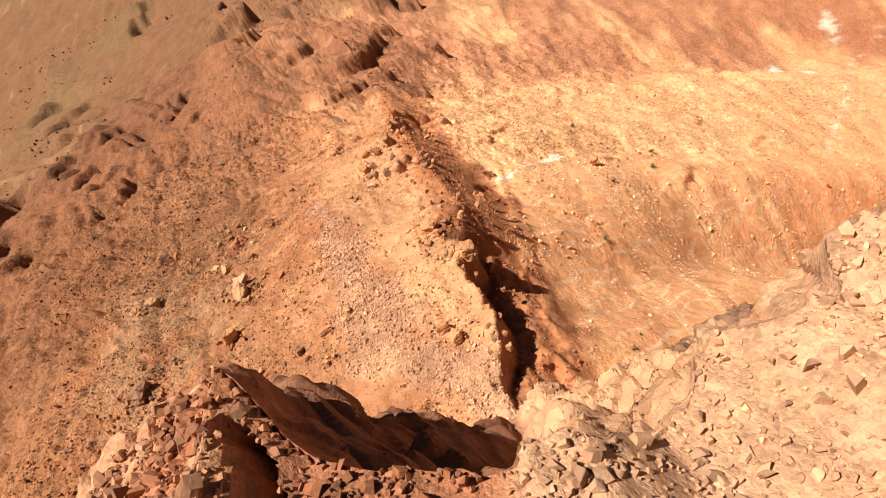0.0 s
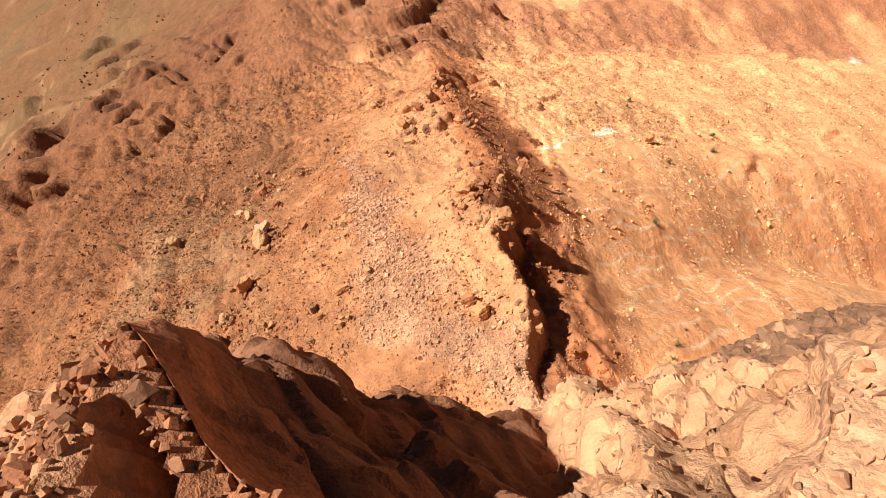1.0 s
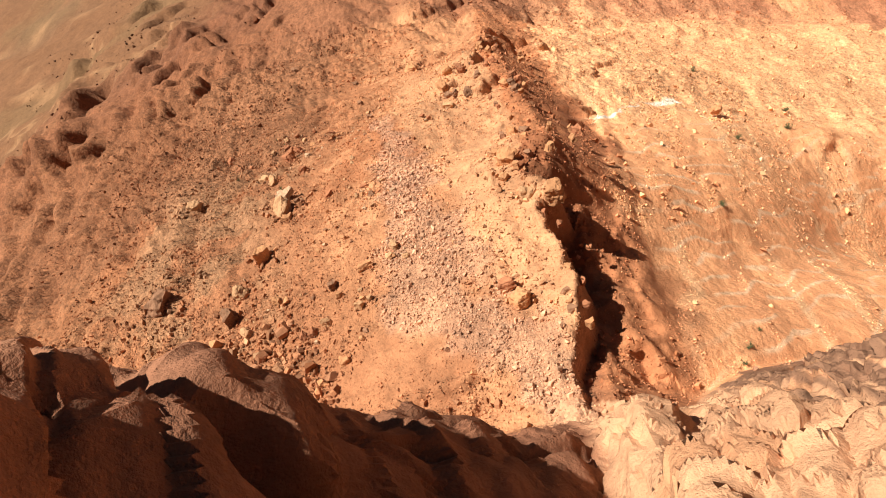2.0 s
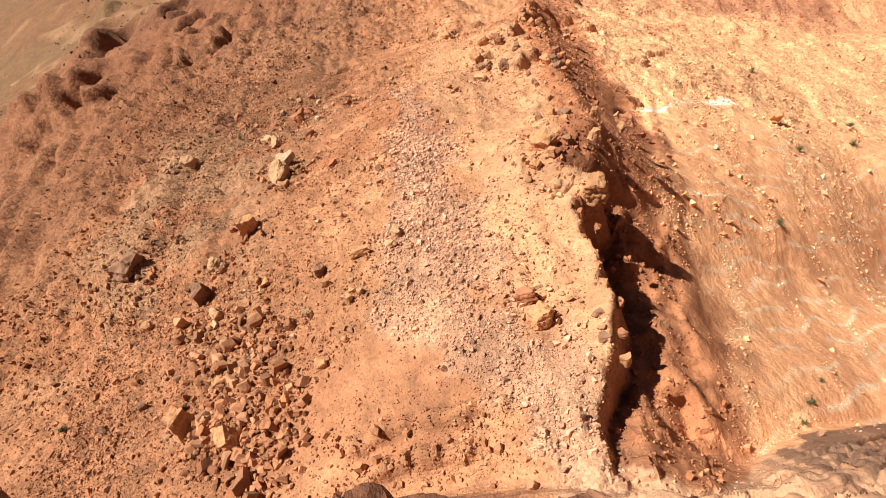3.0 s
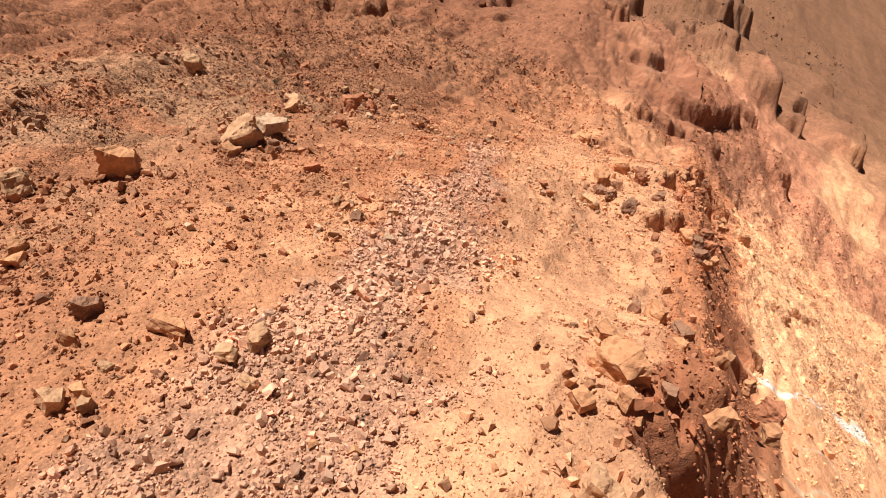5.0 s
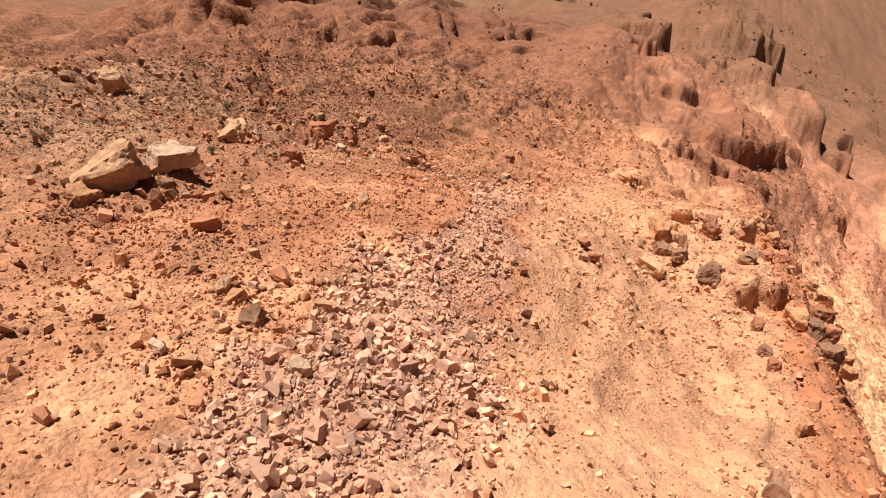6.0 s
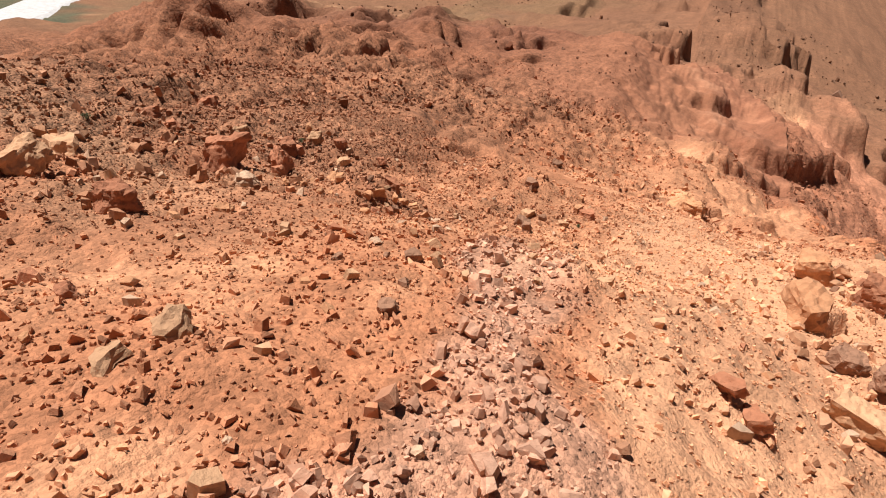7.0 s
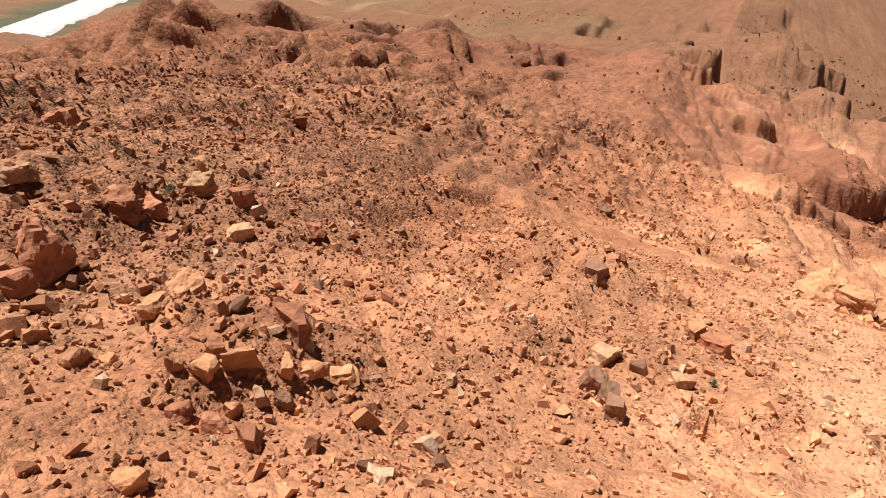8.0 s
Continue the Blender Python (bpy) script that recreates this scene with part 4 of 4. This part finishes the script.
def gully_density(x, y):
    u = x - edge_x(y)
    a = x - 0.24 * (y - 29) + 0.8 * value_noise(x / 5, y / 5, 90)
    strip = (1 - step(0.2, 0.7, np.abs(a - 4.2 * np.floor(a / 4.2) - 0.4))) * np.where(u < 9, 0.9, 0.5) + 0.9 * (1 - step(0.5, 4.5, u))
    lines = step(0.1, 0.5, fbm(x - 0.24 * (y - 29), y / 9, 3.2, 3, 125) - 0.15 + 0.5 * step(60, 90, y))
    return np.clip(strip + 0.8 * lines, 0.03, 1) * (u > 0) * (cliff(x, y) < land(x, y) - 0.2)


x, y, s = sprinkle(rng, 26000, 0, 22, 14, 62, 0.07, 0.45, gully_density, 2.8)
rubble("gully_rubble", "broken orange stones in the gully below the brink", x, y, s, rng)
x, y, s = sprinkle(rng, 48000, 3, 95, 30, 135, 0.14, 1.0, lambda x, y: np.clip(gully_density(x, y) + 0.3 * step(42, 54, y) * (x > edge_x(y)) + 0.7 * step(0.0, 0.5, fbm(x, y - 0.9 * x, 11, 3, 162)), 0, 1) * (x > edge_x(y)), 2.5)
rubble("slope_rubble", "buff and orange blocks scattered over the smooth slope", x, y, s, rng, bright=0.95, shapes=GRIT, lean=0.4, sink=0.2)
x, y, s = sprinkle(rng, 5000, -160, 60, 110, 330, 0.3, 2.0, lambda x, y: step(0.15, 0.6, fbm(x, y, 24, 4, 159)), 2.6)
rubble("plain_rubble", "dark red stones scattered over the brown plain", x, y, s, rng, bright=0.75)


def rim_density(x, y):
    top = y < np.interp(x, CLIFF_X, TOP_Y) + 0.2
    return top * np.clip(0.75 + 0.6 * fbm(x, y, 1.6, 3, 161), 0, 1)


x, y, s = sprinkle(rng, 8000, -10, 2.2, 0.5, 9, 0.09, 0.45, rim_density, 1.8)
rubble("rim_rubble", "reddish-brown angular rubble on the cliff rim", x, y, s, rng, lean=0.6, bright=0.8)
x, y, s = sprinkle(rng, 4500, 1.6, 12, -3, 6.5, 0.07, 0.6, rim_density, 1.9)
rubble("rim_slab_rubble", "pale buff slabs and chips on the cliff rim", x, y, s, rng, lean=0.25)
x, y, s = sprinkle(rng, 4500, -12, 14, 8, 17.5, 0.08, 0.6, lambda x, y: 0.8 * (y > np.interp(x, CLIFF_X, FOOT_Y)) * (1 - 0.7 * step(2, 5, x)), 2.4)
rubble("foot_rubble", "broken sandstone blocks piled at the foot of the cliff", x, y, s, rng)


# ---------------------------------------------------------------- boulders
WORDS = {
    "p": "pale buff sandstone boulder, angular, half sunk in talus",
    "o": "orange sandstone boulder, angular, lying on loose rubble",
    "r": "dark red sandstone boulder, blocky, lying on loose rubble",
    "d": "dark weathered sandstone boulder, rough, among small stones",
    "w": "pale greyish sandstone slab lying on the talus",
}


def boulder(x, y, wide, high, tone, rng, name="boulder", lift=0.0, group="boulders on the talus"):
    """A jointed block: a boxy solid with broken corners, bedding grooves and a worn skin."""
    p = block_points(rng, int(rng.integers(5, 8)), 1.0)
    p[:, 2] *= np.clip((0.4 if tone == "w" else 0.72) * high / wide, 0.3, 0.85)
    if rng.random() < 0.6:
        p = np.concatenate([p, 0.75 * block_points(rng, 5, 0.6) + rng.uniform(-0.16, 0.16, 3)])
    bm = hull(p * wide)
    bmesh.ops.dissolve_limit(bm, angle_limit=radians(7), verts=bm.verts[:], edges=bm.edges[:])
    bmesh.ops.triangulate(bm, faces=bm.faces[:])
    for limit in ((0.3, 0.15, 0.08) if wide > 0.8 else (0.3, 0.15)):
        bmesh.ops.subdivide_edges(bm, edges=[e for e in bm.edges if e.calc_length() > limit * wide], cuts=1)
        bmesh.ops.triangulate(bm, faces=bm.faces[:])
    bm.normal_update()
    shift = Vector(rng.uniform(-50, 50, 3))
    for v in bm.verts:
        q = v.co / wide
        d = 0.07 * noise.noise(q * 2.2 + shift) + 0.06 * noise.fractal(q * 4.5 + shift, 0.7, 2.1, 5) - 0.022 * max(0, math.sin(q.z * 30 + 3 * noise.noise(q * 2 + shift))) * (1 - abs(v.normal.z))
        v.co += v.normal * d * wide
    me = bpy.data.meshes.new(name)
    bm.to_mesh(me)
    bm.free()
    me.materials.append(TONES[tone])
    ob = new(name, me)
    low = min(v.co.z for v in me.vertices)
    heading = rng.uniform(0, 360)
    z = float(height(np.array([x]), np.array([y]))[0])
    if x > -1:
        z = max(z, float(height(np.array([x - 1.3]), np.array([y]))[0]) - 0.35)
    ob.matrix_world = pose(x, y, z - 0.72 * low + lift - 0.04 * high, rng.normal(0, 10), rng.normal(0, 10), heading)
    return tagged(ob, WORDS[tone], "boulder", group)


TALUS_BLOCKS = [
    (0.3, 27.2, 1.5, 0.98, "p"),
    (1.8, 26.3, 1.71, 1.61, "o"),
    (-2.3, 21.6, 1.15, 0.84, "r"),
    (-1.9, 20.6, 1.52, 1.01, "o"),
    (-17.7, 31.9, 1.7, 1.62, "o"),
    (-19.2, 29.1, 1.47, 0.98, "p"),
    (-19.9, 27.3, 1.73, 1.55, "d"),
    (-18.5, 25.6, 1.07, 0.69, "p"),
    (-20.8, 25.8, 0.81, 1.07, "o"),
    (-16.9, 36.9, 2.19, 0.92, "p"),
    (-25.7, 30.9, 2.96, 1.13, "d"),
    (-18.4, 19.3, 1.6, 1.8, "o"),
    (-15.7, 18.1, 1.46, 1.36, "o"),
    (-17.5, 19.4, 0.94, 0.7, "o"),
    (-10.6, 23.9, 0.72, 0.61, "p"),
    (-9.9, 24.1, 0.53, 0.43, "p"),
    (-12.8, 23.8, 0.91, 0.5, "p"),
    (-12.1, 26.1, 0.83, 0.66, "d"),
    (-13.7, 23.5, 0.72, 0.74, "r"),
]
TALUS_BLOCKS_B = [
    (-14.4, 23.6, 0.68, 0.7, "r"),
    (-15.5, 26.5, 0.84, 0.46, "o"),
    (-11.8, 20.7, 0.88, 0.5, "o"),
    (-12.9, 17.6, 0.8, 0.52, "o"),
    (-17.6, 22.2, 0.82, 0.69, "r"),
    (-17.4, 21.3, 1.02, 0.68, "o"),
    (-8.0, 27.2, 0.9, 0.68, "p"),
    (-7.3, 27.8, 0.46, 0.32, "w"),
    (-10.0, 26.4, 1.01, 0.64, "o"),
    (0.1, 30.8, 1.78, 0.82, "o"),
    (-0.8, 54.3, 1.32, 1.28, "r"),
    (24.3, 52.3, 1.85, 1.19, "o"),
    (-23.5, 26.5, 0.81, 0.6, "o"),
    (-22.2, 21.4, 0.73, 0.66, "d"),
    (-24.2, 20.6, 0.63, 0.68, "d"),
    (-13.2, 19.9, 0.8, 0.51, "o"),
    (-17.7, 23.8, 0.96, 0.36, "p"),
    (-16.3, 27.0, 0.87, 0.68, "o"),
    (-13.9, 18.3, 0.79, 0.59, "r"),
]
TALUS_BLOCKS_C = [
    (-10.7, 21.7, 0.46, 0.33, "o"),
    (-3.9, 30.9, 0.38, 0.29, "d"),
]
BRINK_BLOCKS = [
    (-16.4, 35.7, 1.05, 0.54, "o"),
    (-8.3, 26.4, 0.71, 0.33, "p"),
    (-10.3, 24.3, 0.59, 0.42, "o"),
    (-7.4, 26.1, 0.57, 0.27, "p"),
    (-10.0, 32.5, 0.42, 0.31, "w"),
    (-9.4, 32.5, 0.49, 0.24, "p"),
    (-7.9, 33.5, 0.57, 0.58, "w"),
    (-0.3, 32.2, 0.99, 0.36, "o"),
    (-0.9, 47.3, 1.08, 0.4, "d"),
    (0.4, 36.8, 0.79, 0.59, "d"),
    (1.4, 30.8, 0.67, 0.61, "d"),
    (-9.5, 34.2, 0.73, 0.36, "d"),
    (-10.5, 25.1, 0.54, 0.24, "p"),
    (-13.2, 29.6, 0.52, 0.24, "o"),
    (-11.8, 25.2, 0.57, 0.43, "o"),
    (-27.3, 44.6, 1.93, 0.49, "p"),
    (-19.1, 43.4, 1.3, 0.41, "p"),
    (-16.4, 46.9, 0.9, 0.43, "w"),
    (0.4, 29.8, 0.64, 0.52, "o"),
]
BRINK_BLOCKS_B = [
    (2.7, 30.9, 0.75, 0.67, "o"),
]
RIDGE_BLOCKS = [
    (-18.6, 48.2, 1.83, 1.05, "r"),
    (-16.3, 43.5, 1.1, 0.39, "r"),
    (-20.3, 45.2, 1.56, 0.67, "p"),
    (-11.1, 40.5, 0.57, 0.23, "p"),
    (-13.0, 40.5, 0.34, 0.23, "r"),
    (-8.0, 40.4, 0.2, 0.17, "w"),
    (-2.6, 48.5, 1.02, 0.51, "d"),
    (-5.2, 44.5, 0.68, 0.24, "r"),
    (-2.0, 56.0, 1.61, 1.37, "o"),
    (-3.0, 51.2, 2.01, 0.84, "o"),
    (-2.8, 46.1, 1.25, 0.48, "p"),
    (-9.8, 43.3, 0.33, 0.15, "d"),
    (-19.9, 52.8, 0.8, 0.44, "r"),
    (-9.4, 39.6, 0.14, 0.12, "w"),
    (-12.2, 39.6, 0.15, 0.12, "o"),
    (-27.2, 55.4, 1.27, 0.57, "r"),
    (-24.6, 50.7, 1.19, 0.34, "r"),
    (-11.1, 53.3, 0.5, 0.45, "d"),
    (-9.4, 56.1, 0.65, 0.35, "r"),
]
RIDGE_BLOCKS_B = [
    (-23.2, 50.4, 1.0, 0.36, "r"),
    (-10.1, 44.2, 0.37, 0.18, "d"),
    (-10.7, 44.3, 0.2, 0.13, "d"),
    (-11.2, 43.6, 0.28, 0.14, "d"),
    (-8.7, 45.0, 0.25, 0.17, "p"),
    (-8.3, 45.3, 0.21, 0.12, "p"),
    (-8.9, 45.4, 0.12, 0.1, "w"),
    (-5.7, 63.1, 1.39, 0.39, "o"),
    (-7.4, 46.8, 0.43, 0.3, "p"),
    (-10.8, 53.0, 0.47, 0.42, "d"),
    (-12.3, 44.8, 0.17, 0.1, "d"),
    (-15.0, 44.8, 0.5, 0.21, "o"),
    (-16.4, 48.2, 0.34, 0.19, "o"),
    (-26.0, 59.5, 0.47, 0.52, "d"),
    (-13.5, 51.0, 0.3, 0.16, "d"),
    (-12.0, 47.5, 0.17, 0.1, "o"),
    (-17.0, 38.9, 2.17, 0.65, "w"),
    (-10.1, 35.7, 0.75, 0.35, "r"),
    (-9.5, 35.9, 0.28, 0.2, "o"),
]
RIDGE_BLOCKS_C = [
    (-10.2, 34.5, 0.48, 0.28, "o"),
    (-8.6, 35.2, 0.59, 0.37, "p"),
    (-11.1, 39.8, 0.52, 0.22, "p"),
    (-11.8, 37.9, 0.38, 0.21, "p"),
    (-10.7, 34.6, 0.49, 0.38, "p"),
    (-6.7, 36.7, 0.34, 0.23, "p"),
    (-1.9, 48.1, 0.96, 0.43, "d"),
    (-4.7, 44.3, 0.66, 0.23, "r"),
    (-9.5, 42.4, 0.35, 0.16, "d"),
    (-15.1, 37.7, 0.36, 0.23, "p"),
    (-15.9, 37.8, 0.54, 0.29, "d"),
    (-12.9, 36.4, 0.77, 0.21, "r"),
    (-9.0, 36.3, 0.31, 0.21, "d"),
    (-7.8, 39.7, 0.26, 0.14, "w"),
    (-20.0, 54.1, 0.85, 0.36, "p"),
]
OUTCROP_BLOCKS = [
    (-18.0, 49.8, 1.05, 0.73, "r"),
    (-17.6, 49.3, 0.61, 0.47, "r"),
    (-19.6, 52.2, 1.09, 0.49, "r"),
    (-18.8, 54.1, 0.57, 0.54, "r"),
    (-18.2, 53.3, 0.73, 0.38, "p"),
    (-17.1, 54.3, 0.49, 0.34, "r"),
    (-21.0, 55.0, 0.64, 0.34, "o"),
    (-16.9, 51.0, 0.86, 0.34, "o"),
    (-15.7, 49.8, 0.53, 0.19, "o"),
    (-14.4, 50.6, 0.7, 0.48, "r"),
    (-14.3, 49.7, 0.41, 0.49, "o"),
    (-14.5, 49.4, 0.37, 0.25, "o"),
    (-14.6, 49.7, 0.31, 0.29, "r"),
    (-14.0, 50.0, 0.31, 0.29, "o"),
    (-13.9, 50.3, 0.43, 0.18, "o"),
    (-13.7, 50.6, 0.49, 0.2, "o"),
    (-14.0, 49.6, 0.26, 0.27, "p"),
    (-13.8, 49.7, 0.3, 0.26, "d"),
    (-14.1, 49.3, 0.27, 0.28, "o"),
]
OUTCROP_BLOCKS_B = [
    (-13.5, 49.0, 0.36, 0.33, "r"),
    (-14.0, 49.0, 0.38, 0.27, "r"),
    (-14.3, 48.9, 0.35, 0.21, "r"),
    (-13.8, 48.8, 0.15, 0.07, "w"),
    (-14.7, 49.2, 0.21, 0.2, "o"),
    (-13.2, 50.1, 0.28, 0.19, "r"),
    (-12.2, 49.3, 0.33, 0.17, "w"),
    (-12.3, 50.3, 0.44, 0.24, "p"),
    (-13.7, 48.0, 0.38, 0.16, "o"),
    (-15.7, 48.8, 0.37, 0.24, "o"),
    (-16.3, 48.8, 0.42, 0.27, "o"),
    (-11.1, 54.1, 0.66, 0.23, "p"),
    # dark tone of the next two blocks stands for shade at these spots
    (-10.7, 52.6, 0.53, 0.46, "d"),
    (-12.0, 57.3, 0.77, 0.51, "d"),
    (-9.8, 56.3, 0.62, 0.39, "o"),
    (-13.9, 69.2, 0.77, 0.6, "d"),
    (-6.3, 64.5, 1.77, 0.42, "o"),
    (-16.2, 56.1, 0.31, 0.23, "d"),
    (-16.0, 53.1, 0.25, 0.19, "p"),
]
OUTCROP_BLOCKS_C = [
    (-12.8, 51.8, 0.32, 0.17, "p"),
    (-13.6, 52.5, 0.18, 0.11, "o"),
    (-9.9, 53.1, 0.22, 0.24, "w"),
    (-9.9, 54.3, 0.51, 0.15, "p"),
    (-8.5, 54.4, 0.24, 0.13, "o"),
    (-20.8, 51.0, 0.97, 0.39, "p"),
    (-22.7, 79.4, 1.18, 0.8, "d"),
    (-15.5, 49.0, 0.28, 0.14, "o"),
    (-11.8, 54.3, 0.26, 0.2, "d"),
]
SPOTS = [*TALUS_BLOCKS, *TALUS_BLOCKS_B, *TALUS_BLOCKS_C, *BRINK_BLOCKS, *BRINK_BLOCKS_B, *RIDGE_BLOCKS, *RIDGE_BLOCKS_B, *RIDGE_BLOCKS_C, *OUTCROP_BLOCKS, *OUTCROP_BLOCKS_B, *OUTCROP_BLOCKS_C]
for spot in SPOTS:
    boulder(*spot, rng)
cx, cy, cs = [], [], []
for bx, by, wide, high, tone in SPOTS:
    for n in range(int(14 + 10 * wide)):
        a, d = rng.uniform(0, 6.28), wide * rng.uniform(0.35, 1.25)
        cx.append(bx + d * math.cos(a))
        cy.append(by + d * math.sin(a))
        cs.append(wide * rng.uniform(0.06, 0.3))
for n in range(58):
    by = rng.uniform(17, 30) if n < 14 else rng.uniform(30, 66)
    bx = float(edge_x(np.array([by]))[0]) + (rng.uniform(-1.2, 1.2) if n < 14 else rng.uniform(-1.5, 5.0))
    wide = rng.uniform(0.3, 0.75) if n < 14 else rng.uniform(0.35, 1.2)
    boulder(bx, by, wide, wide * rng.uniform(0.6, 1.1), "ordro"[n % 5], rng, group="blocks along the brink")
rubble("boulder_rubble", "broken stones lying round the boulders", np.array(cx), np.array(cy), np.minimum(cs, 0.45), rng)

# ---------------------------------------------------------------- single stones
PIECES = []
for n, (v, f) in enumerate(SHAPES):
    me = bpy.data.meshes.new("stone")
    me.from_pydata(v.tolist(), [], f.tolist())
    me.materials.append(TONES["powdr"[n % 5]])
    PIECES.append((me, "powdr"[n % 5]))
STONE_WORDS = {"p": "pale buff angular stone on sandy talus", "o": "orange sandstone fragment on sandy talus", "r": "dark red sandstone fragment on sandy talus",
               "d": "dark weathered stone on sandy talus", "w": "pale greyish stone chip on sandy talus"}
x, y, s = sprinkle(rng, 900, -21, 0.5, 20, 60, 0.22, 0.42, talus_density, 2.4)
z = height(x, y)
for n in range(min(300, len(x))):
    me, tone = PIECES[int(rng.integers(0, len(PIECES)))]
    ob = new("stone", me)
    ob.matrix_world = pose(x[n], y[n], z[n] + 0.12 * s[n], rng.normal(0, 18), rng.normal(0, 18), rng.uniform(0, 360)) @ Matrix.Scale(s[n], 4)
    tagged(ob, STONE_WORDS[tone], "stone", "loose stones on the talus")


# ---------------------------------------------------------------- road on the plain
def ribbon(name, points, wide, lift, material, label, category):
    """A strip of constant width with sloping shoulders, laid over the ground along a smooth line."""
    rows = []
    n = len(points)
    for i in range(n):
        a, b = Vector(points[max(i - 1, 0)]), Vector(points[min(i + 1, n - 1)])
        side = Vector((b.y - a.y, a.x - b.x)).normalized()
        p = Vector(points[i])
        z = max(float(height(np.array([q.x]), np.array([q.y]))[0]) for q in (p, p + side * wide / 2, p - side * wide / 2)) + lift
        rows.append([(*(p + side * s * wide), z + dz) for s, dz in ((-0.8, -2.2), (-0.5, 0.0), (0.0, 0.08), (0.5, 0.0), (0.8, -2.2))])
    bm = bmesh.new()
    grid = [[bm.verts.new(c) for c in row] for row in rows]
    for r, q in zip(grid, grid[1:]):
        for k in range(4):
            bm.faces.new((r[k], r[k + 1], q[k + 1], q[k]))
    bmesh.ops.recalc_face_normals(bm, faces=bm.faces[:])
    me = bpy.data.meshes.new(name)
    bm.to_mesh(me)
    bm.free()
    me.materials.append(material)
    return tagged(new(name, me), label, category, kind="structure")


def plain_material(name, colour, rough=0.85, scale=0.6):
    m = material(name, rough)
    pos = m.node_tree.nodes.new("ShaderNodeNewGeometry").outputs["Position"]
    a = node(m, "ShaderNodeTexNoise", Scale=scale, Detail=5.0, Roughness=0.65)
    b = node(m, "ShaderNodeTexNoise", Scale=scale * 14, Detail=3.0, Roughness=0.6)
    for n in (a, b):
        wire(m, pos, n.inputs["Vector"])
    rgb = m.node_tree.nodes.new("ShaderNodeRGB")
    rgb.outputs[0].default_value = (*colour, 1)
    v = maths(m, "MULTIPLY", ranged(m, a.outputs["Fac"], 0.3, 0.7, 0.8, 1.15), ranged(m, b.outputs["Fac"], 0.3, 0.7, 0.88, 1.1))
    wire(m, scaled(m, rgb.outputs[0], v), m.node_tree.nodes["Principled BSDF"].inputs["Base Color"])
    return m


ROAD = plain_material("pale_concrete", (0.5, 0.48, 0.46))
LINE = [(-245 - 0.58 * s, 158 + 0.81 * s) for s in range(-60, 420, 8)]
ribbon("road", LINE, 20, 0.5, ROAD, "pale concrete road crossing the brown plain", "road")

# ---------------------------------------------------------------- shrubs
LEAF = plain_material("dusty_green_leaf", (0.095, 0.115, 0.045), 0.7, 9.0)
TWIG = plain_material("grey_twig", (0.16, 0.12, 0.085), 0.9, 12.0)


def shrub(x, y, wide, rng):
    """A low desert shrub: forked twigs and a loose crown of narrow leaves."""
    z = float(height(np.array([x]), np.array([y]))[0])
    root = new("shrub")
    root.matrix_world = pose(x, y, z)
    tagged(root, "small dusty green desert shrub growing among stones", "shrub", "desert shrubs")
    twigs, leaves = bmesh.new(), bmesh.new()
    for n in range(26):
        a, lean = rng.uniform(0, 6.28), rng.uniform(0.1, 0.95)
        tip = Vector((math.cos(a) * lean, math.sin(a) * lean, 0.95 - 0.45 * lean)) * wide * 0.55 * rng.uniform(0.7, 1.1)
        bend = tip * 0.5 + Vector((0, 0, 0.12 * wide))
        last = None
        for q, r in ((Vector((0, 0, -0.03)), 0.02), (bend, 0.012), (tip, 0.004)):
            ring = [twigs.verts.new(q + Vector((math.cos(k * 2.094), math.sin(k * 2.094), 0)) * r * wide) for k in range(3)]
            if last:
                for k in range(3):
                    twigs.faces.new((last[k], last[(k + 1) % 3], ring[(k + 1) % 3], ring[k]))
            last = ring
        for k in range(16):
            c = bend.lerp(tip, rng.uniform(0.1, 1.15)) + Vector(rng.normal(0, 0.05, 3)) * wide
            d = Vector(rng.normal(0, 1, 3)).normalized() * wide * rng.uniform(0.04, 0.09)
            s = d.cross(Vector(rng.normal(0, 1, 3))).normalized() * wide * 0.02
            v = [leaves.verts.new(c + o) for o in (-d * 0.3, s, d, -s)]
            leaves.faces.new(v)
    for name, bm, mat in (("twigs", twigs, TWIG), ("foliage", leaves, LEAF)):
        me = bpy.data.meshes.new(name)
        bm.to_mesh(me)
        bm.free()
        me.materials.append(mat)
        ob = new(name, me)
        ob.parent = root
    return root


for spot in ((-18.0, 41.4, 0.45), (8.8, 18.1, 0.6), (7.9, 17.0, 0.45), (10.2, 19.5, 0.4), (-26.5, 21.0, 0.7), (-20.2, 53.5, 0.35), (-9.4, 54.6, 0.25),
             (15.5, 34.0, 0.9), (24.0, 47.0, 1.0), (33.0, 52.0, 1.2), (38.0, 60.0, 1.2), (30.0, 70.0, 1.1), (-24.0, 48.0, 0.4), (-21.5, 55.5, 0.4)):
    shrub(*spot, rng)
